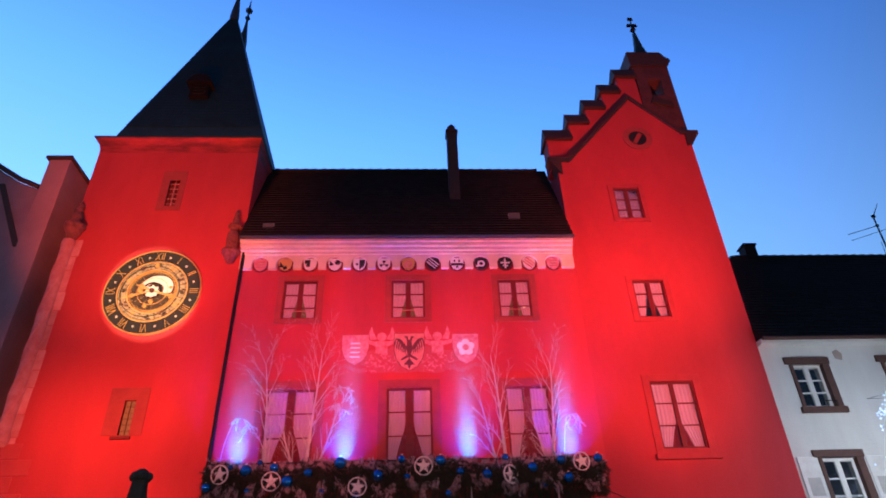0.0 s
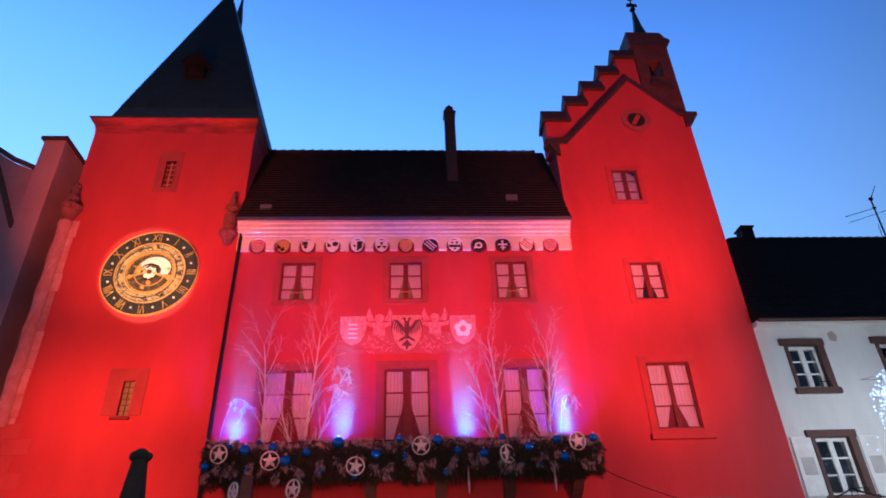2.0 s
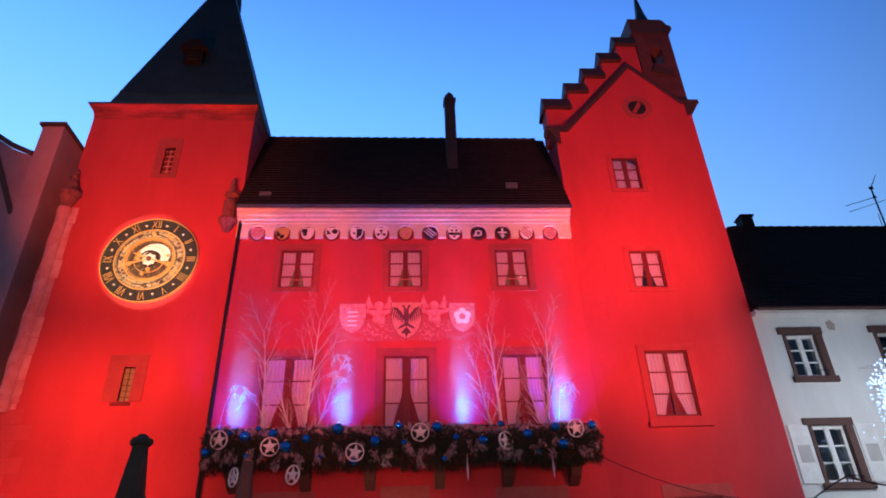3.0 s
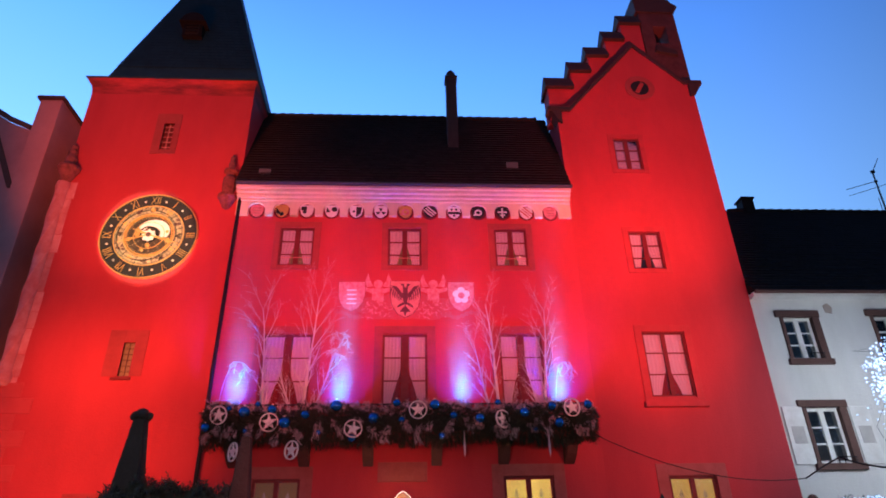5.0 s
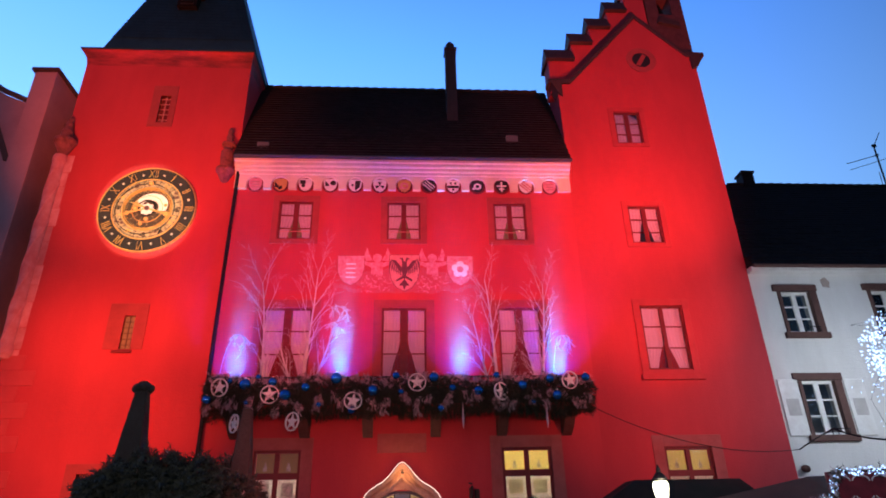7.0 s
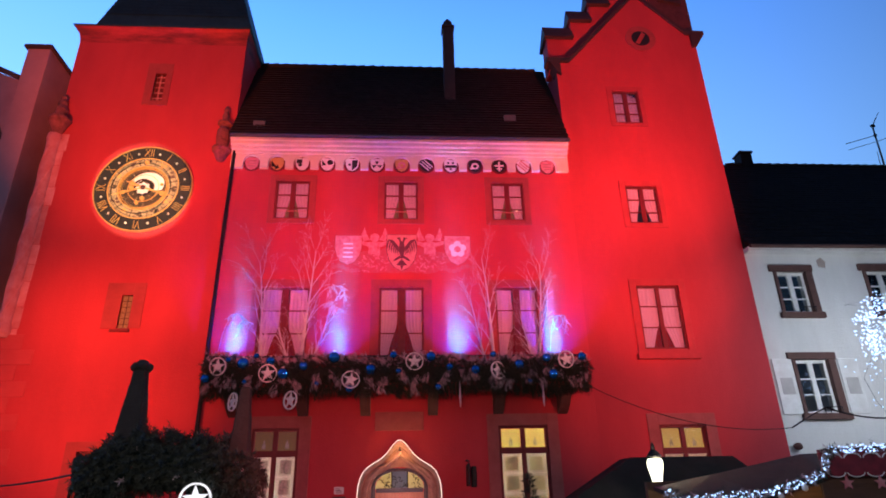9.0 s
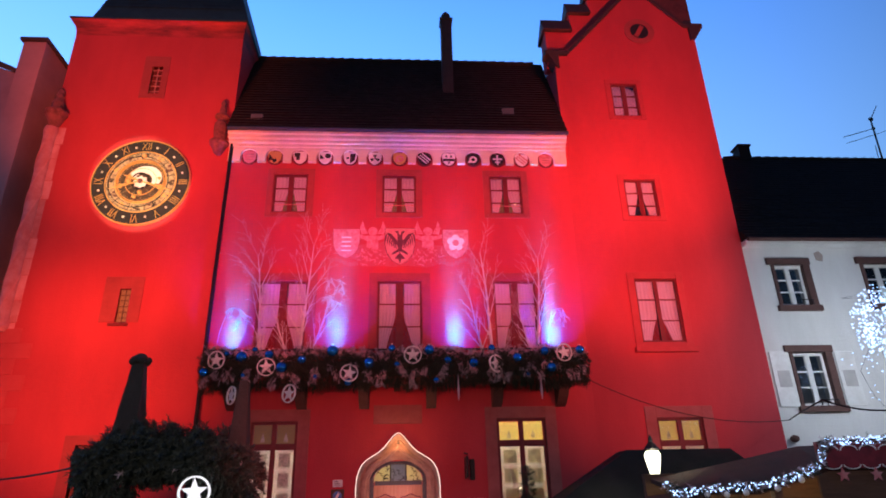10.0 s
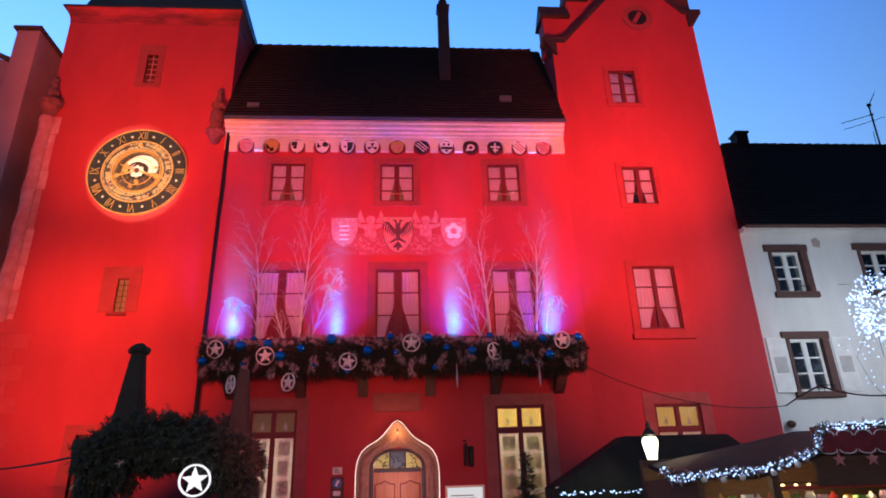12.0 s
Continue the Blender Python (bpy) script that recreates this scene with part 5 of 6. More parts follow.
# ---- balcony, its fir garland and lights ----
balc = thing("balcony", "stone balcony on corbels across the front", "balcony", (-0.05, 0, 4.7))
part("slab", box(B(), -5.0, 4.85, -0.95, 0.0, 4.95, 5.12, 0.015), STONE, balc)
rail = part("railing", tube(B(), [(-4.95, -0.9, 5.72), (4.8, -0.9, 5.72)], 0.022, 6), IRON, balc, "plain iron railing")
for k in range(66):
    part("baluster", tube(B(), [(-4.9 + k * 0.149, -0.9, 5.12), (-4.9 + k * 0.149, -0.9, 5.7)], 0.012, 4), IRON, rail)
for x in (-4.38, -2.6, -0.98, 0.78, 2.52, 4.25):
    pts = [(0.0, 4.95), (-0.85, 4.95), (-0.85, 4.78), (-0.6, 4.72), (-0.42, 4.55), (-0.2, 4.42), (0.0, 4.35)]
    bm = B()
    a = [bm.verts.new((x - 0.13, y, z)) for y, z in pts]
    b = [bm.verts.new((x + 0.13, y, z)) for y, z in pts]
    bm.faces.new(a)
    bm.faces.new(b[::-1])
    for i in range(len(pts)):
        j = (i + 1) % len(pts)
        bm.faces.new((a[i], b[i], b[j], a[j]))
    part("corbel", bm, BROWN, balc, "dark carved stone corbel")

garl = thing("balcony_garland", "thick dark fir garland with frosted tips along the balcony", "garland", (-0.05, -1.0, 4.7))
rg = random.Random(11)
dark, pale = [], []
for k in range(6200):
    x = rg.uniform(-4.98, 4.80)
    edge = min(x + 4.98, 4.80 - x)
    a = rg.uniform(-1.9, 2.0)
    droop = 0.10 * math.sin(x * 2.3) + 0.07 * math.sin(x * 5.1 + 1)
    r = rg.uniform(0.55, 1.0)
    y = -0.92 - 0.24 * math.cos(a) * r
    z = 5.26 + droop * 0.5 + (0.40 * math.sin(a) * r if a > 0 else (0.46 + droop) * math.sin(a) * r)
    d = (rg.uniform(-0.6, 0.6), -math.cos(a) - 0.1 + rg.uniform(-0.4, 0.4), math.sin(a) * 0.8 - 0.25 + rg.uniform(-0.5, 0.5))
    (pale if a > 1.0 and rg.random() < 0.8 else dark).append(((x, y, z), (d[0] * 0.6, d[1], d[2] - 0.35), rg.uniform(0.14, 0.28)))
for k in range(42):
    # frosted sprigs hanging out of the dark fir
    x, z, ln, sw = -4.85 + k * 0.232 + rg.uniform(-0.12, 0.12), rg.uniform(4.98, 5.42), rg.uniform(0.16, 0.34), rg.uniform(-0.5, 0.5)
    for q in range(24):
        u = rg.random()
        pale.append(((x + sw * ln * u + rg.uniform(-0.09, 0.09), -1.19 - 0.05 * math.sin(u * 3), z - ln * u + rg.uniform(-0.03, 0.03)), (sw * 0.5 + rg.uniform(-0.5, 0.5), -0.35, -0.9), rg.uniform(0.09, 0.16)))
twigs("fir_foliage", garl, FIR, dark, 8)["kind"] = "stuff"
twigs("frosted_foliage", garl, FROST, pale, 8)["kind"] = "stuff"
part("core", tube(B(), [(-4.85, -0.93, 5.22), (4.68, -0.93, 5.22)], 0.2, 10), FIR, garl)


def star_mesh(bm, c, r, y0, y1, turn=0.0, ring_w=0.045):
    pts = []
    for k in range(10):
        q = (r * 0.86) if k % 2 == 0 else r * 0.36
        a = math.pi / 2 + k * math.pi / 5 + turn
        pts.append((c[0] + q * math.cos(a), c[2] + q * math.sin(a)))
    return prism(bm, pts, y0, y1)


def star_ornament(at, r, tilt=(0, 0, 0), group="star ornaments"):
    ob = thing("star_ornament", "white wooden star inside a ring, hung on the greenery", "ornament", (0, 0, 0), group)
    part("star", star_mesh(B(), (0, 0, 0), r, -0.012, 0.012), WHITE, ob)
    part("hoop", ring(B(), 0, 0, r * 0.88, r, -0.02, 0.02, 32), WHITE, ob)
    ob.matrix_basis = pose(*at, *tilt)
    return ob


first = star_ornament((-4.57, -1.27, 5.39), 0.225, (8, 4, -14))
for x, y, z, rx, ry, rz in ((-3.34, -1.27, 5.21, 5, -6, 10), (-1.3, -1.28, 5.04, -5, 10, 5), (0.28, -1.27, 5.49, 6, 0, 0), (2.39, -1.27, 5.25, 0, -16, 32), (4.16, -1.27, 5.52, 8, -12, 12), (-4.13, -1.22, 4.53, 0, 4, -50), (-2.75, -1.22, 4.56, 0, 6, -36)):
    copy_thing(first, pose(x, y, z, rx, ry, rz))

BALLS = ((-3.98, 5.48, 9), (-3.31, 5.54, 7), (-2.98, 5.21, 9), (-2.49, 5.40, 7), (-1.74, 5.62, 9), (-0.82, 5.30, 9), (-1.33, 4.83, 6), (-4.86, 5.11, 7), (-2.14, 4.97, 4.5), (-0.25, 5.68, 6), (0.70, 5.63, 8),
         (1.17, 5.36, 6), (1.82, 5.28, 8), (2.95, 5.41, 8), (3.67, 5.58, 7), (3.81, 5.16, 8), (4.59, 5.61, 7), (0.87, 4.86, 5), (-0.12, 5.26, 5), (-3.67, 5.67, 4), (-4.35, 5.57, 4), (2.3, 5.68, 5), (3.2, 5.0, 4), (-3.9, 5.02, 4))
for i, (x, z, r) in enumerate(BALLS):
    q = r * 0.0158
    ob = thing("bauble", "shiny blue glass bauble on the fir garland", "bauble", (x, -1.2, z), "blue baubles")
    me = part("ball", ball(B(), (x, -1.2, z), q, 16, 10), BLUE_BALL, ob)
    me.data.polygons.foreach_set("use_smooth", [True] * len(me.data.polygons))
    part("cap", tube(B(), [(x, -1.2, z + q * 0.95), (x, -1.2, z + q * 1.2)], q * 0.22, 8), SILVER, ob)
for x in (1.42, 3.52):
    bm = lathe(B(), x, -1.16, [(0.006, 4.36), (0.022, 4.46), (0.03, 4.62), (0.02, 4.72), (0.008, 5.0)], 8)
    solo("icicle_ornament", bm, FROST, "white hanging icicle ornament under the garland", "ornament", (x, -1.16, 4.36), "icicles")
for ux in UPLIGHTS:
    ob = thing("uplight", "small blue uplight standing on the balcony", "lamp", (ux, -0.5, 5.12), "balcony uplights")
    part("stand", tube(B(), [(ux, -0.36, 5.12), (ux, -0.36, 5.40)], 0.03, 6), IRON, ob)
    part("housing", lathe(B(), ux, -0.36, [(0.08, 5.36), (0.11, 5.44), (0.11, 5.50)], 14), IRON, ob)
    part("lens", lathe(B(), ux, -0.36, [(0.10, 5.502), (0.02, 5.515)], 14), UPLIGHT_LENS, ob)


def birch(at, stems, seed):
    """A bare white-painted birch: tapered upright stems, close ascending limbs and fine arching twigs."""
    rb = random.Random(seed)
    ob = thing("bare_birch", "bare birch sapling painted white on the balcony", "tree", at, "balcony birches")
    trunk, limbs, fine = B(), B(), B()

    def limb(bm, p, d, ln, r, depth):
        n = 7 if depth == 0 else 5
        pts, rad = [Vector(p)], [r]
        bow = rb.uniform(-0.012, 0.012) if depth == 0 else rb.uniform(-0.05, 0.05)
        for k in range(n):
            bend = (0.03, 0.02, -0.10, -0.22)[depth]
            d = (d + Vector((bow + rb.uniform(-0.055, 0.055), rb.uniform(-0.05, 0.05), bend))).normalized()
            pts.append(pts[-1] + d * ln / n)
            rad.append(r * (1 - 0.85 * (k + 1) / n) + 0.0008)
            if pts[-1].y > -0.12:
                pts[-1].y = -0.12
        tube(bm, pts, rad, 6 if depth == 0 else (4 if depth == 1 else 3), False)
        if depth < 3:
            for k in range(2, n + 1):
                for s in ((-1, 1) if depth < 2 else (rb.choice((-1, 1)),)):
                    if rb.random() < (0.08, 0.25, 0.40)[depth]:
                        continue
                    nd = (d + Vector((s * rb.uniform(0.25, 0.55), rb.uniform(-0.25, 0.2), rb.uniform(0.0, 0.15)))).normalized()
                    limb(limbs if depth == 0 else fine, pts[k], nd, ln * rb.uniform(0.20, 0.36), rad[k] * 0.5 + 0.0012, depth + 1)
    for dx, lean, height in stems:
        limb(trunk, Vector(at) + Vector((dx, 0, 0)), Vector((lean, 0, 1)).normalized(), height, 0.016 + 0.0105 * height, 0)
    part("trunk", trunk, BARK, ob)
    part("branching", limbs, BARK, ob)["kind"] = "stuff"
    part("fine_spray", fine, BARK, ob)["kind"] = "stuff"
    return ob


birch((-3.70, -0.55, 5.12), ((0, -0.06, 3.4), (0.05, 0.10, 1.7)), 1)
birch((-2.72, -0.5, 5.12), ((0, 0.02, 3.7), (-0.12, -0.28, 2.3), (0.1, 0.34, 2.3)), 2)
birch((2.42, -0.5, 5.12), ((0, 0.05, 3.5), (-0.1, -0.28, 2.5), (0.1, 0.30, 1.3)), 4)
birch((3.66, -0.5, 5.12), ((0, -0.02, 3.4), (-0.08, -0.16, 2.0)), 5)
# drooping sprays that arch out over the uplights
def wired_spray(stem, seed, drops):
    rs = random.Random(seed)
    ob = thing("wired_spray", "white wired branch arching over an uplight", "branch", stem[0], "wired sprays")
    pts = [Vector(p) for p in stem]
    for _ in range(2):
        pts = [pts[0]] + [q for a, b in zip(pts, pts[1:]) for q in (a.lerp(b, 0.25), a.lerp(b, 0.75))] + [pts[-1]]
    n = len(pts)
    part("branch", tube(B(), pts, [0.009 - 0.005 * k / n for k in range(n)], 5), BARK, ob)
    for d in range(drops):
        p = pts[n - 1 - (d * n // 2) // drops]
        q = p + Vector((rs.uniform(-0.10, 0.16), rs.uniform(-0.05, 0.05), rs.uniform(-0.08, 0.06)))
        e2 = q + Vector((rs.uniform(-0.14, 0.20), 0, rs.uniform(-0.34, 0.02)))
        bm = tube(B(), [p, q, e2], [0.010, 0.009, 0.004], 4)
        for k in range(9):
            o = q.lerp(e2, rs.random())
            tube(bm, [o, o + Vector((rs.uniform(-0.10, 0.10), rs.uniform(-0.03, 0.03), -rs.uniform(0.02, 0.12)))], [0.007, 0.003], 3)
        part("twig", bm, BARK, ob)


wired_spray([(-2.80, -0.5, 6.3), (-2.60, -0.5, 7.1), (-2.22, -0.45, 7.72), (-1.84, -0.42, 7.86), (-1.62, -0.4, 7.62)], 3, 9)
wired_spray([(-2.78, -0.5, 6.2), (-2.62, -0.5, 6.7), (-2.30, -0.45, 7.22), (-2.05, -0.42, 7.36), (-1.95, -0.4, 7.22)], 4, 9)
wired_spray([(-4.85, -0.5, 5.5), (-4.80, -0.5, 6.4), (-4.62, -0.45, 6.98), (-4.42, -0.42, 7.02), (-4.28, -0.4, 6.80)], 5, 7)
wired_spray([(3.90, -0.5, 5.5), (4.00, -0.5, 6.3), (4.12, -0.45, 6.85), (4.30, -0.42, 7.0), (4.40, -0.4, 6.82)], 6, 7)

# ---- white house ----
house = thing("white_house", "white rendered house with brown window surrounds and dark roof", "house", (15.5, 3, 0))
HX0, HX1 = 10.29, 23.0
WW = [(11.06, 12.05, 7.17, 8.46), (10.97, 12.03, 4.28, 5.78), (13.87, 14.97, 7.20, 8.50), (14.35, 15.4, 4.30, 5.78), (17.0, 18.1, 7.2, 8.55), (17.0, 18.1, 4.3, 5.78)]
bm = pierced(B(), HX0, HX1, 0, 9.2, WW, 0.02, 0.45)
part("wall", bm, RENDER, house)
for q in ((HX0, HX0 + 0.4, 0.45, 8.4), (HX1 - 0.4, HX1, 0.45, 8.4), (HX0 + 0.4, HX1 - 0.4, 8.0, 8.4)):
    part("wall", box(B(), *q, 0, 9.2), RENDER, house)
part("floor_slab", box(B(), HX0 + 0.4, HX1 - 0.4, 0.45, 8.0, 6.3, 6.5), INSIDE, house)
bm = B()
v = [bm.verts.new(p) for p in ((HX0, -0.32, 9.2), (HX1, -0.32, 9.2), (HX1, 4.2, 14.75), (HX0, 4.2, 14.75), (HX0, 8.7, 9.2), (HX1, 8.7, 9.2))]
for q in ((0, 1, 2, 3), (3, 2, 5, 4), (0, 3, 4), (1, 5, 2), (0, 4, 5, 1)):
    bm.faces.new([v[i] for i in q])
hroof = part("roof", bm, TILE, house, "dark plain-tiled roof")
tiled_slope("roof_tiles", hroof, TILE, HX0, HX1, -0.34, 9.19, HX0, HX1, 4.2, 14.75, 0.2, 0.22)
for k in range(26):
    part("ridge_tile", tube(B(), [(12.9 + k * 0.37, 4.2, 14.7), (13.29 + k * 0.37, 4.2, 14.72)], [0.12, 0.14], 8), TILE, hroof)
part("eaves_board", box(B(), HX0, HX1, -0.26, 0.02, 9.02, 9.17, 0.01), RENDER, house)
part("gutter", tube(B(), [(HX0 + 0.02, -0.36, 9.14), (HX1, -0.36, 9.14)], 0.06, 8), BROWN, house)
hc = part("chimney", box(B(), 13.49, 13.97, 4.0, 4.5, 14.3, 15.20, 0.02), DARK_SLATE, hroof, "squat dark chimney")
part("chimney_cap", box(B(), 13.45, 14.02, 3.95, 4.55, 15.20, 15.29, 0.01), DARK_SLATE, house)


def house_window(x0, x1, z0, z1, lintel=0.20):
    bm = B()
    for q in ((x0 - 0.02, x0 + 0.08, z0, z1), (x1 - 0.02, x1 + 0.19, z0, z1)):
        box(bm, q[0], q[1], -0.03, 0.16, q[2], q[3], 0.006)
    box(bm, x0 - 0.14, x1 + 0.22, -0.05, 0.1, z1, z1 + lintel, 0.008)
    win = part("window", bm, BROWN, house, "white casement in a brown painted surround")
    part("sill", box(B(), x0 - 0.1, x1 + 0.24, -0.09, 0.1, z0 - 0.17, z0, 0.008), BROWN, win)
    a, b, f = x0 + 0.08, x1 - 0.02, 0.085
    xc = (a + b) / 2
    bm = B()
    for q in ((a, a + f, z0, z1), (b - f, b, z0, z1), (a + f, b - f, z1 - f, z1), (a + f, b - f, z0, z0 + f), (xc - 0.075, xc + 0.075, z0 + f, z1 - f)):
        box(bm, q[0], q[1], 0.12, 0.19, q[2], q[3], 0.006)
    for k in (1, 2):
        zz = z0 + f + (z1 - z0 - 2 * f) * k / 3
        for p, r in ((a + f, xc - 0.075), (xc + 0.075, b - f)):
            box(bm, p, r, 0.135, 0.175, zz - 0.02, zz + 0.02)
    part("frame", bm, WHITE_FRAME, win)
    for p, r in ((a + f, xc - 0.075), (xc + 0.075, b - f)):
        for k in range(3):
            za, zb = z0 + f + (z1 - z0 - 2 * f) * k / 3, z0 + f + (z1 - z0 - 2 * f) * (k + 1) / 3
            part("pane", box(B(), p, r, 0.15, 0.156, za, zb), GLASS, win)
    bm = tube(B(), [(xc - 0.02, -0.08, z0 + 0.16), (b + 0.02, -0.08, z0 + 0.16)], 0.012, 5)
    for gx in (xc - 0.02, xc + 0.14, b):
        tube(bm, [(gx, -0.08, z0 - 0.02), (gx, -0.08, z0 + 0.17)], 0.012, 5)
    part("guard_rail", bm, IRON, win, "low dark iron guard rail")
    for s in ((-1, 1) if z0 < 6 else ()):
        sx0, sx1 = (x0 - 0.62, x0 - 0.05) if s < 0 else (x1 + 0.24, x1 + 0.80)
        sh = part("shutter", box(B(), sx0, sx1, -0.03, 0.012, z0 - 0.02, z1 + 0.02, 0.008), WHITE_FRAME, win, "white painted open shutter")
        part("louvre", box(B(), (sx0 + sx1) / 2 - 0.17, (sx0 + sx1) / 2 + 0.19, -0.036, -0.029, z0 + 0.52, z0 + 0.98, 0.005), PATCH, sh, "greyed louvre panel")


for q in WW:
    house_window(*q)
part("wall_patch", prism(B(), [(12.52, 8.62), (12.72, 8.58), (12.78, 8.78), (12.66, 8.92), (12.5, 8.84)], 0.012, 0.03), STAIN, house, "damp stain where render has fallen")

for x0, x1, z0, z1 in (WW[2], WW[4]):
    part("blind", box(B(), x0 + 0.1, x1 - 0.04, 0.22, 0.23, z0 + 0.1, z1 - 0.05), WHITE_FRAME, house, "pale closed blind")
ant = thing("roof_antenna", "thin metal television antenna on the roof ridge", "antenna", (19.62, 4.2, 14.7))
part("mast", tube(B(), [(19.62, 4.2, 14.7), (19.70, 4.2, 16.74), (19.82, 4.2, 16.92), (20.19, 4.2, 17.47)], [0.04, 0.035, 0.02, 0.012], 6), IRON, ant)
part("stay", tube(B(), [(19.46, 4.2, 14.7), (19.52, 4.2, 15.45)], 0.014, 5), IRON, ant)
part("boom", tube(B(), [(18.26, 4.2, 15.84), (19.68, 4.2, 16.28)], 0.016, 5), IRON, ant)
part("boom", tube(B(), [(18.30, 4.2, 15.54), (19.64, 4.2, 15.98), (20.25, 4.2, 16.20)], 0.012, 5), IRON, ant)
part("clamp", box(B(), 19.63, 19.75, 4.16, 4.24, 16.24, 16.34, 0.01), IRON, ant)
part("clamp", box(B(), 19.63, 19.80, 4.16, 4.24, 16.70, 16.82, 0.01), IRON, ant)

# ---- pink house on the other side ----
pink = thing("pink_house", "greyed pink gabled house with a raised party wall", "house", (-14, 3, 0))
part("wall", prism(B(), [(-22, 0), (-11.6, 0), (-11.6, 14.92), (-12.2, 14.95), (-13.0, 15.3), (-13.9, 15.9), (-15.5, 17.2), (-22, 17.2)], 0.06, 7), PINK, pink)
part("verge", tube(B(), [(-12.25, 0.0, 15.05), (-13.0, 0.0, 15.4), (-13.9, 0.0, 16.0), (-15.5, 0.0, 17.3)], 0.09, 6), BROWN, pink)
part("party_wall", box(B(), -12.2, -11.5, -0.10, 5.0, 0, 16.15, 0.015), PINK, pink, "raised pink party wall")
part("party_wall_cap", box(B(), -12.29, -11.42, -0.2, 5.1, 16.15, 16.27, 0.015), COPING, pink)
# brown in place of pink render puts the gap's shade into the colour
part("recess", box(B(), -11.5, -10.72, 1.0, 5.0, 0, 14.9), BROWN, pink, "set-back wall between the houses, browned for the gap's shade")
part("brace", prism(B(), [(-13.6, 15.2), (-13.42, 15.2), (-12.2, 12.75), (-12.38, 12.75)], 0.0, 0.07), BROWN, pink, "dark timber brace")

# ---- street lantern ----
lan = thing("street_lantern", "lit street lantern with a glowing glass on a dark post", "lamp", (4.25, -6, 0))
part("post", lathe(B(), 4.25, -6, [(0.16, 0), (0.16, 0.35), (0.10, 0.45), (0.065, 0.6), (0.055, 2.05), (0.09, 2.1), (0.05, 2.2)], 12), IRON, lan)
part("glass", lathe(B(), 4.25, -6, [(0.05, 2.2), (0.075, 2.27), (0.125, 2.5), (0.132, 2.58), (0.10, 2.64)], 14), LAMP_GLASS, lan, "glowing lantern glass")
part("hood", lathe(B(), 4.25, -6, [(0.11, 2.635), (0.13, 2.67), (0.08, 2.74), (0.04, 2.78), (0.04, 2.83), (0.01, 2.9)], 12), IRON, lan)
bulb("lantern_lamp", (4.25, -6.25, 2.5), 45, (1.0, 0.85, 0.55), 0.15)

# ---- black tent ----
tent = thing("market_tent", "black canvas market tent with a string of lights", "tent", (5.3, -4.2, 0))
bm = B()
low = [bm.verts.new(p) for p in ((2.7, -5.3, 1.86), (7.1, -5.3, 1.86), (7.6, -2.6, 1.95), (3.1, -2.6, 1.95))]
top = [bm.verts.new(p) for p in ((4.42, -4.3, 2.82), (6.5, -4.3, 2.82), (6.5, -3.7, 2.84), (4.42, -3.7, 2.84))]
hem = [bm.verts.new((q.co.x, q.co.y, q.co.z - 0.22)) for q in low]
for i in range(4):
    j = (i + 1) % 4
    bm.faces.new((low[i], low[j], top[j], top[i]))
    bm.faces.new((hem[i], hem[j], low[j], low[i]))
bm.faces.new(top)
part("canopy", bm, CANVAS, tent)
for x, y in ((2.75, -5.25), (7.05, -5.25), (7.5, -2.65), (3.15, -2.65)):
    part("leg", tube(B(), [(x, y, 0), (x, y, 1.9)], 0.03, 6), SILVER, tent)


def light_string(name, label, pts, n, seed, size=0.013, spread=0.05, parent=None):
    """A cable with many small bulbs strewn about it."""
    rs = random.Random(seed)
    ob = parent or thing(name, label, "string lights", pts[0])
    part("cable", tube(B(), pts, 0.003 if parent else 0.012, 5), IRON, ob)
    bm = B()
    vs = [Vector(p) for p in pts]
    seg = [(b - a).length for a, b in zip(vs, vs[1:])]
    tot = sum(seg)
    for _ in range(n):
        d = rs.uniform(0, tot)
        for a, b, s in zip(vs, vs[1:], seg):
            if d <= s:
                p = a + (b - a) * d / s
                break
            d -= s
        p = p + Vector((rs.uniform(-1, 1), rs.uniform(-1, 0.3), rs.uniform(-1, 1))) * spread
        bmesh.ops.create_icosphere(bm, subdivisions=1, radius=size * rs.uniform(0.6, 1.3), matrix=Matrix.Translation(p))
    part("lit_bead_spray", bm, LED_COLD, ob, "cold white bulbs")["kind"] = "stuff"
    return ob


light_string("string_lights", "cold white string lights along the tent edge", [(2.75, -5.305, 1.78), (4.0, -5.305, 1.79), (5.2, -5.305, 1.81)], 80, 3, 0.013, 0.03)

# ---- wooden market stall with garland ----
stall = thing("market_stall", "dark wooden market stall with a brown roof and red fascia", "stall", (6.0, -8.0, 0))
bm = B()
front = [(3.35, -9.0, 1.92), (4.35, -9.05, 1.90), (5.3, -9.0, 2.15), (8.6, -9.0, 2.15)]
back = [(3.7, -7.2, 2.14), (4.7, -7.1, 2.30), (6.2, -7.0, 2.58), (8.6, -7.0, 2.66)]
rows_v = [[bm.verts.new((x, y, z - d)) for x, y, z in line] for d in (0, 0.06) for line in (front, back)]
for k in range(3):
    bm.faces.new((rows_v[0][k], rows_v[0][k + 1], rows_v[1][k + 1], rows_v[1][k]))
    bm.faces.new((rows_v[2][k], rows_v[3][k], rows_v[3][k + 1], rows_v[2][k + 1]))
    bm.faces.new((rows_v[0][k], rows_v[2][k], rows_v[2][k + 1], rows_v[0][k + 1]))
    bm.faces.new((rows_v[1][k], rows_v[1][k + 1], rows_v[3][k + 1], rows_v[3][k]))
for k in (0, 3):
    bm.faces.new((rows_v[0][k], rows_v[1][k], rows_v[3][k], rows_v[2][k]))
part("roof", bm, ROOF_FELT, stall, "brown felt roof")
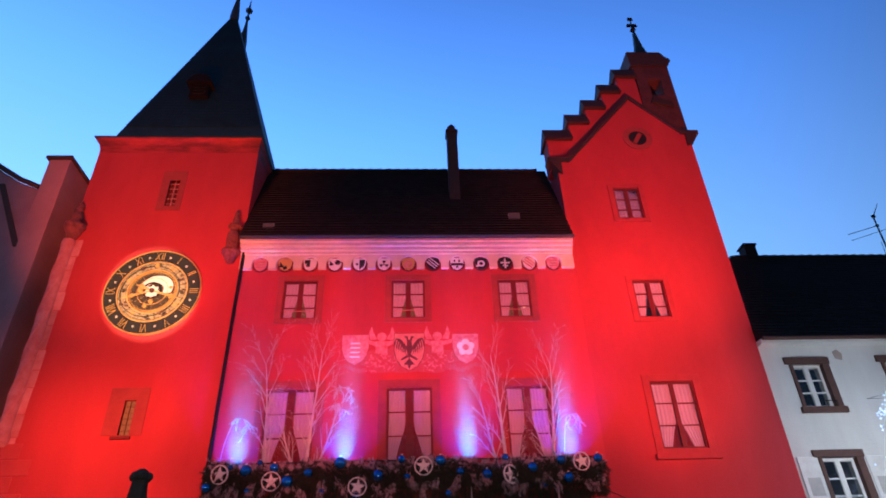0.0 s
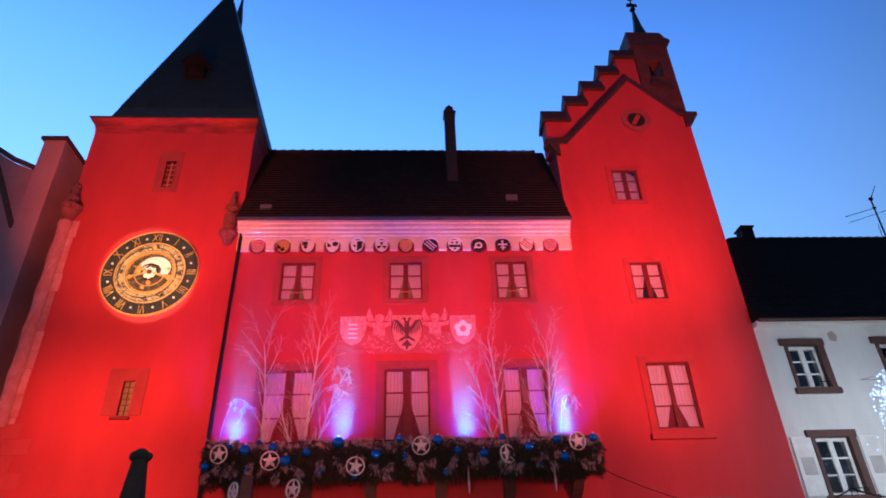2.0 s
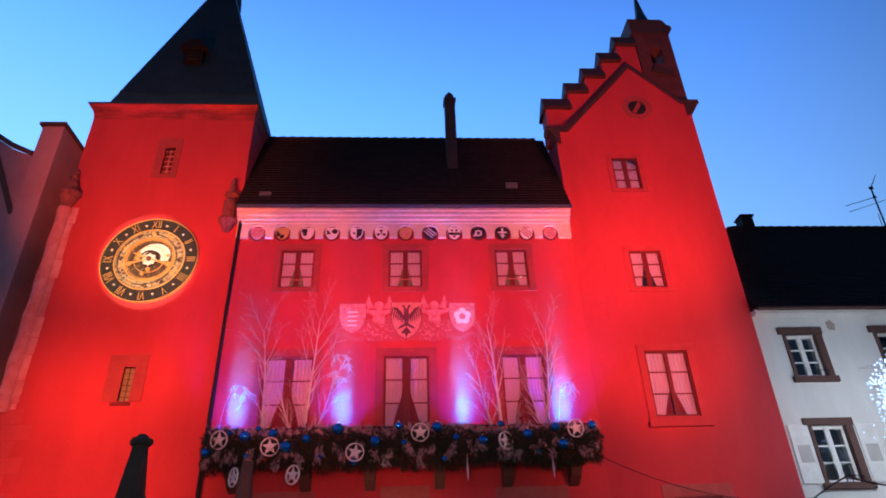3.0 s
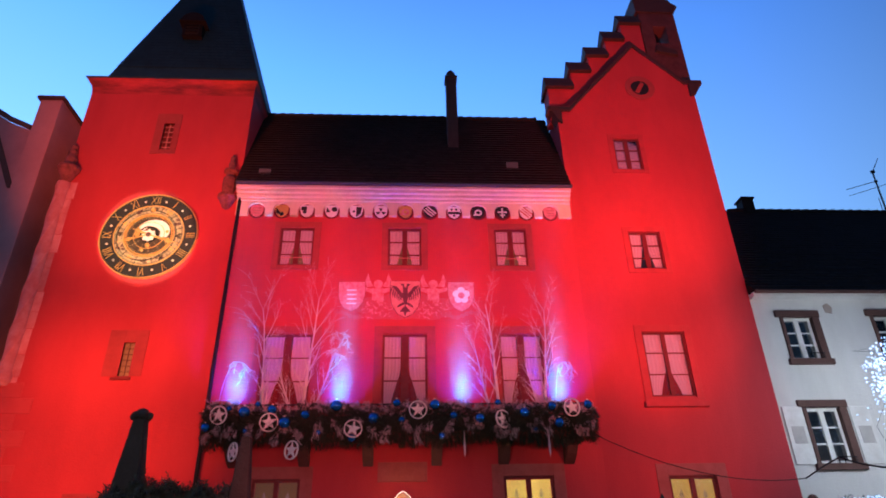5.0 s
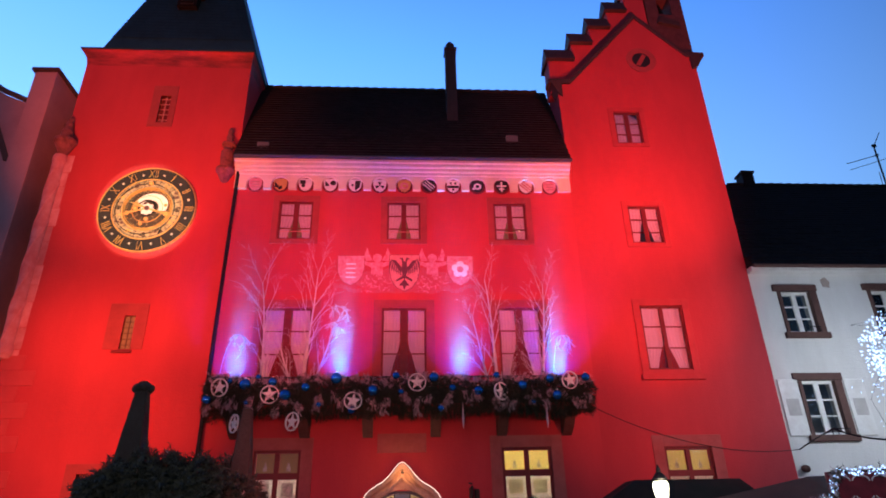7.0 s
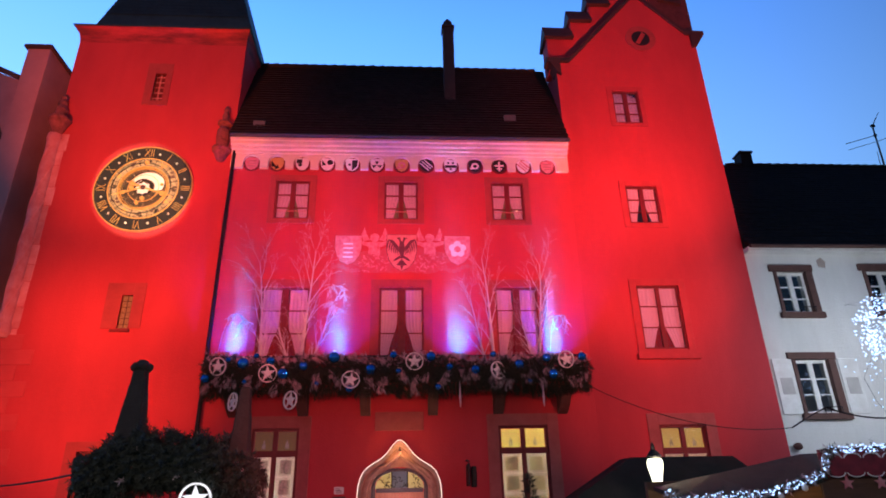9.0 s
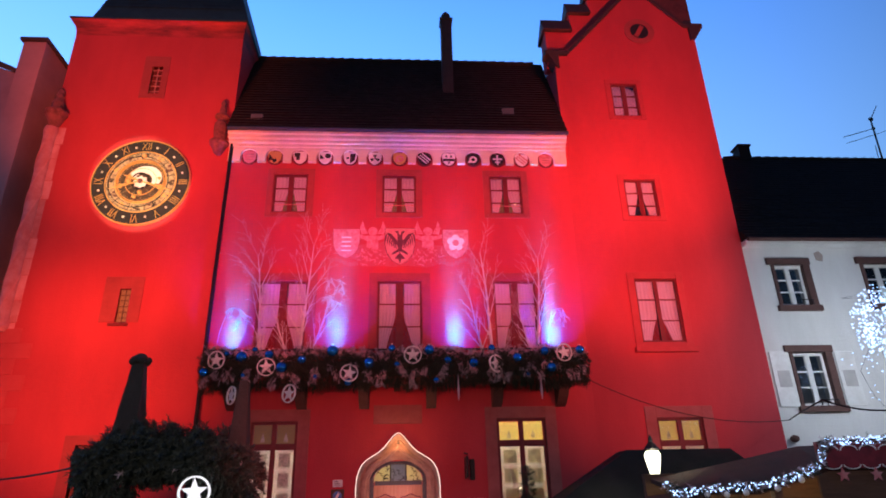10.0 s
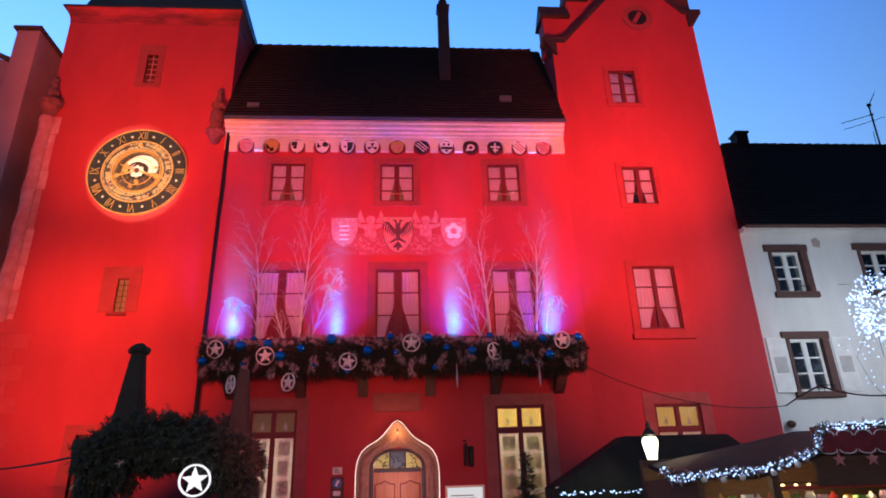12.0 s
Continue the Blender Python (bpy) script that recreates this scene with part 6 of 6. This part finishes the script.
part("fascia", box(B(), 5.18, 8.6, -9.06, -9.0, 2.12, 2.44, 0.006), FASCIA, stall, "dark red carved fascia")
for k in range(14):
    x = 5.2 + k * 0.25
    part("scallop", tube(B(), [(x + 0.125 + 0.11 * math.cos(a), -9.08, 2.33 + 0.06 * math.sin(a)) for a in [math.pi * j / 8 for j in range(9)]], 0.007, 5), WHITE, stall)
    part("scallop", tube(B(), [(x + 0.125 + 0.11 * math.cos(a), -9.08, 2.16 - 0.05 * math.sin(a)) for a in [math.pi * j / 8 for j in range(9)]], 0.007, 5), WHITE, stall)
for k, x in enumerate((5.42, 5.85, 6.3, 6.8, 7.3)):
    part("cutout_star", star_mesh(B(), (x, 0, 2.04), 0.10, -9.1, -9.08), MURAL_PALE, stall)
for k in range(7):
    part("board", box(B(), 5.15, 8.6, -9.0, -8.96, 1.74 + 0.05 * k, 1.7895 + 0.05 * k), STALL_WOOD, stall)
part("counter", box(B(), 3.6, 8.6, -9.1, -8.4, 0.9, 0.96, 0.01), STALL_WOOD, stall)
part("side_panel", box(B(), 3.6, 3.68, -9.0, -7.2, 0, 1.9), STALL_WOOD, stall)
part("side_panel", box(B(), 4.55, 4.65, -9.0, -8.9, 0.0, 1.9), STALL_WOOD, stall)
part("back_wall", box(B(), 3.6, 8.6, -7.25, -7.15, 0, 2.2), STALL_WOOD, stall)
part("shelf", box(B(), 3.7, 8.5, -8.9, -8.5, 1.50, 1.53, 0.004), STALL_WOOD, stall)
part("awning_edge", box(B(), 4.66, 8.6, -8.955, -8.93, 1.715, 1.755, 0.004), SHIELD_RED, stall, "bright red awning edge")
WARE_GREEN = mat("green_tin_paint", (0.10, 0.26, 0.06), 0.45)
rw = random.Random(77)
for k in range(24):
    x, h = 3.85 + k * 0.165 + rw.uniform(-0.03, 0.03), rw.uniform(0.09, 0.17)
    if k % 3 == 0:
        bm = box(B(), x - 0.06, x + 0.06, -8.78, -8.66, 1.532, 1.532 + h, 0.008)
    elif k % 3 == 1:
        bm = lathe(B(), x, -8.72, [(0.045, 1.532), (0.05, 1.54), (0.05, 1.532 + h * 0.6), (0.02, 1.532 + h * 0.8), (0.018, 1.532 + h)], 10)
    else:
        bm = lathe(B(), x, -8.72, [(0.03, 1.532), (0.06, 1.56), (0.065, 1.532 + h * 0.6), (0.04, 1.532 + h * 0.9), (0.05, 1.532 + h)], 10)
    m_w, lab = ((SHIELD_RED, "small red"), (SHIELD_GOLD, "small ochre"), (WARE_GREEN, "small green"), (WHITE, "small white"), (CURTAIN, "small cream"))[k % 5]
    solo("stall_ware", bm, m_w, lab + (" box on the market stall shelf" if k % 3 == 0 else " jar on the market stall shelf"), "box" if k % 3 == 0 else "jar", (x, -8.72, 1.532), "stall wares")
bulb("stall_lamp", (5.6, -8.6, 1.72), 42, (1.0, 0.7, 0.35), 0.1)
bulb("stall_lamp", (4.1, -8.4, 1.80), 9, (1.0, 0.88, 0.55), 0.1)
ws = thing("warm_bulb_string", "row of warm bulbs lit inside the market stall", "string lights", (4.9, -8.85, 1.78))
part("cable", tube(B(), [(4.6, -8.88, 1.80), (5.6, -8.86, 1.77), (7.0, -8.88, 1.80)], 0.008, 4), IRON, ws)
for k in range(11):
    part("bulb", ball(B(), (4.75 + k * 0.17, -8.87, 1.755), 0.024, 8, 6), STALL_GLOW, ws, "warm glowing bulb")
GP = [(3.15, -9.12, 1.97), (3.3, -9.14, 1.87), (3.75, -9.16, 1.92), (4.3, -9.16, 1.93), (4.75, -9.14, 2.03), (5.15, -9.12, 2.17), (5.2, -9.12, 2.38), (5.3, -9.12, 2.43), (6.2, -9.12, 2.46), (7.4, -9.12, 2.46)]
light_string("string_lights", "bright cold white lights wound in the stall garland", GP, 430, 5, 0.0098, 0.045)
sg = thing("stall_garland", "thin frosted fir garland along the stall edge", "garland", GP[0])
rs = random.Random(21)
tw = []
for _ in range(900):
    i = rs.randrange(len(GP) - 1)
    p = Vector(GP[i]).lerp(Vector(GP[i + 1]), rs.random()) + Vector((0, rs.uniform(-0.03, 0.05), rs.uniform(-0.05, 0.03)))
    tw.append((p, (rs.uniform(-1, 1), rs.uniform(-1, 0.2), rs.uniform(-1, 1)), rs.uniform(0.06, 0.11)))
twigs("fir_foliage", sg, FIR, tw[:500])["kind"] = "stuff"
twigs("frosted_foliage", sg, FROST, tw[500:760])["kind"] = "stuff"

# ---- well with obelisks and a fir crown ----
well = thing("town_well", "dark stone well with tapering obelisk posts", "well", (-3.0, -8.3, 0))
WY = -8.3


def obelisk(cx, cy, z0, z1, r0, r1, head):
    bm = B()
    loops = [[bm.verts.new((cx + sx * r, cy + sy * r, z)) for sx, sy in ((-1, -1), (1, -1), (1, 1), (-1, 1))] for r, z in ((r0, z0), (r1, z1))]
    for i in range(4):
        j = (i + 1) % 4
        bm.faces.new((loops[0][i], loops[0][j], loops[1][j], loops[1][i]))
    bm.faces.new(loops[1])
    bm.faces.new(loops[0][::-1])
    bmesh.ops.bevel(bm, geom=[ed for ed in bm.edges], offset=0.012, segments=1, affect="EDGES")
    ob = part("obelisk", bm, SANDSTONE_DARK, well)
    if head:
        bm = B()
        for k in range(6):
            a = k * math.pi / 3
            ball(bm, (cx + 0.092 * math.cos(a), cy + 0.092 * math.sin(a), z1 + 0.01), 0.064, 8, 6, 0.85)
        ball(bm, (cx, cy, z1 + 0.055), 0.085, 10, 6, 0.75)
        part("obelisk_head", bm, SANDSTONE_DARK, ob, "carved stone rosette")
    return ob


obelisk(-3.53, WY, 2.45, 3.70, 0.19, 0.072, True)
obelisk(-2.05, WY - 0.25, 2.2, 3.38, 0.145, 0.058, False)
for x in (-3.9, -2.15):
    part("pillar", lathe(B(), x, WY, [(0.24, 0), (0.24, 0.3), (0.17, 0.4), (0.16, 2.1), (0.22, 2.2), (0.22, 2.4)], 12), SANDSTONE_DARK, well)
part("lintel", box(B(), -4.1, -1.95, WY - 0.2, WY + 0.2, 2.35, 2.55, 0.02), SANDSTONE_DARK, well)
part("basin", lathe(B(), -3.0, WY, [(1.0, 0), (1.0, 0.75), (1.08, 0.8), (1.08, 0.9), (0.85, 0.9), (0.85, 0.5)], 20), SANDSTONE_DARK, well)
crown = thing("fir_crown", "thick dark fir crown tied round the well head", "greenery", (-3.0, WY, 2.0))
tw, fr = [], []
rs = random.Random(31)
OUTLINE = ((-1.1, 2.30), (-1.0, 2.60), (-0.68, 2.76), (-0.35, 2.87), (0.0, 2.78), (0.56, 2.74), (0.85, 2.52), (1.1, 2.20))
for _ in range(3600):
    u, a = rs.uniform(-1.06, 1.06), rs.uniform(0, 2 * math.pi)
    x = -2.86 + u
    zt = next(za + (zb - za) * (u - ua) / (ub - ua) for (ua, za), (ub, zb) in zip(OUTLINE, OUTLINE[1:]) if ua <= u <= ub)
    r = rs.uniform(0.55, 1.0)
    zc = min(2.38, zt - 0.08)
    clump = 0.05 * math.sin(u * 17 + 2 * a) + 0.04 * math.sin(u * 31)
    dz = math.sin(a) * r * ((zt - zc + clump) if math.sin(a) > 0 else (0.36 + clump + (0.12 if u < -0.45 or u > 0.3 else -0.20)))
    tw.append(((x, WY - 0.1 - 0.38 * math.cos(a) * r, zc + dz), (rs.uniform(-0.9, 0.9), -math.cos(a) + rs.uniform(-0.5, 0.5), math.sin(a) - 0.3 + rs.uniform(-0.4, 0.4)), rs.uniform(0.10, 0.20)))
    if rs.random() < 0.015:
        fr.append(tw.pop())
twigs("fir_foliage", crown, CROWN_FIR, tw, 7, 0.055)["kind"] = "stuff"
twigs("frosted_foliage", crown, FROST, fr, 6, 0.07)["kind"] = "stuff"
part("core", tube(B(), [(-3.85, WY, 2.4), (-2.05, WY, 2.4)], 0.27, 10), FIR, crown)
big = star_ornament((-2.44, -8.85, 2.01), 0.185, (4, -3, 6))
big["label"] = "glowing white star inside a ring on the well"
# glow added to star and hoop to raise their brightness
for ch_ob in big.children:
    ch_ob.data.materials[0] = STAR_GLOW

# ---- potted fir by the window ----
fir = thing("small_fir", "small dark fir tree in a pot before the window", "tree", (2.6, -3, 0))
part("pot", lathe(B(), 2.6, -3, [(0.2, 0), (0.28, 0.5), (0.3, 0.52), (0.26, 0.52)], 14), BROWN, fir)
part("trunk", tube(B(), [(2.6, -3, 0.5), (2.62, -3, 1.6), (2.66, -3, 2.68)], [0.04, 0.03, 0.008], 6), BROWN, fir)
tw = []
rs = random.Random(41)
for _ in range(900):
    s = rs.random() ** 0.7
    z = 2.66 - 1.7 * s
    a = rs.uniform(0, 2 * math.pi)
    r = (0.04 + 0.42 * s) * rs.uniform(0.2, 1) * (0.75 + 0.25 * math.sin(z * 18))
    tw.append(((2.64 + r * math.cos(a), -3 + r * math.sin(a), z), (math.cos(a), math.sin(a), 0.25), rs.uniform(0.08, 0.16)))
twigs("fir_foliage", fir, FIR, tw)["kind"] = "stuff"

# ---- hanging light clusters and cables ----
def cluster(at, r, n, seed, label):
    rs = random.Random(seed)
    ob = thing("hanging_lights", label, "string lights", at)
    bm, cb = B(), B()
    tube(cb, [Vector(at) + Vector((0, 0, r)), Vector((13.0, 0.02, 7.4))], 0.003, 4)
    for _ in range(n):
        d = Vector((rs.gauss(0, 1), rs.gauss(0, 1), rs.gauss(0, 1))).normalized() * r * rs.uniform(0.55, 1)
        d.z *= 1.25
        p = Vector(at) + d
        bmesh.ops.create_icosphere(bm, subdivisions=1, radius=rs.uniform(0.008, 0.024), matrix=Matrix.Translation(p))
    part("wire", cb, IRON, ob)
    part("lit_bead_spray", bm, LED_COLD, ob, "cold white bulbs")["kind"] = "stuff"
    return ob


ball_lights = cluster((10.0, -5.0, 5.2), 0.66, 620, 51, "round cluster of cold white lights over the street")
light_string("string_lights", "loose curtain of cold white lights across the white house", [(10.0, -5.0, 5.2), (9.55, -4.9, 4.7), (9.2, -4.9, 4.2), (9.35, -4.9, 3.7), (9.7, -4.9, 3.2)], 40, 53, 0.014, 0.36, ball_lights)

# added out of view, only to mirror in the white house window
cluster((13.9, -3.4, 5.75), 0.45, 110, 52, "round cluster of cold white lights out of view, mirrored in the panes")


def cable(pts, r, label):
    solo("cable", tube(B(), pts, r, 5), IRON, label, "cable", pts[0], "cables")


def sag(a, b, drop, n=12):
    a, b = Vector(a), Vector(b)
    return [a.lerp(b, k / n) - Vector((0, 0, drop * 4 * (k / n) * (1 - k / n))) for k in range(n + 1)]


cable(sag((4.75, -0.7, 5.0), (10.3, -0.35, 3.87), 0.42), 0.011, "black cable sagging along the red tower wall")
cable(sag((10.3, -0.35, 3.87), (9.55, -3.0, 3.95), -0.02, 4) + sag((9.55, -3.0, 3.95), (9.7, -5.0, 3.42), 0.1, 6)[1:], 0.018, "black cable looping from the white house")
cable(sag((-8.3, -3.0, 2.58), (-4.0, -8.0, 2.45), 0.05), 0.016, "thin black cable reaching to the well")
solo("junction_box", ball(B(), (10.5, -0.08, 3.42), 0.12, 10, 8, 0.8), BROWN, "dark round cable box on the white house wall", "box", (10.5, -0.1, 3.3))
for x, z, r, turn in ((9.86, 3.56, 0.075, 8), (10.02, 3.17, 0.06, -10), (10.12, 4.36, 0.085, 14)):
    ob = thing("star_light", "small warm white star light hung over the street", "star light", (0, 0, 0), "star lights")
    part("star", star_mesh(B(), (0, 0, 0), r, -0.008, 0.008), STAR_WARM, ob)
    part("cord", tube(B(), [(0, 0, r * 0.8), (0, 0, r + 0.55)], 0.002, 4), IRON, ob)
    ob.matrix_basis = pose(x, -4.95, z, 0, turn, -12)
# small glowing ball for the bright dot at the upstairs window
solo("window_bright_dot", ball(B(), (3.44, 0.085, 10.47), 0.03, 10, 6), STAR_WARM, "tiny glowing dot against the upstairs curtain", "lamp", (3.44, 0.085, 10.44))
for x, z in ((3.62, 1.85), (3.86, 1.84), (4.1, 1.86), (4.5, 1.90), (4.82, 1.99)):
    ob = thing("bauble", "pale frosted glass bauble under the stall garland", "bauble", (x, -9.17, z), "pale baubles")
    part("ball", ball(B(), (x, -9.17, z), 0.036, 12, 8), WHITE, ob)
    part("cap", tube(B(), [(x, -9.17, z + 0.034), (x, -9.17, z + 0.046)], 0.009, 6), SILVER, ob)
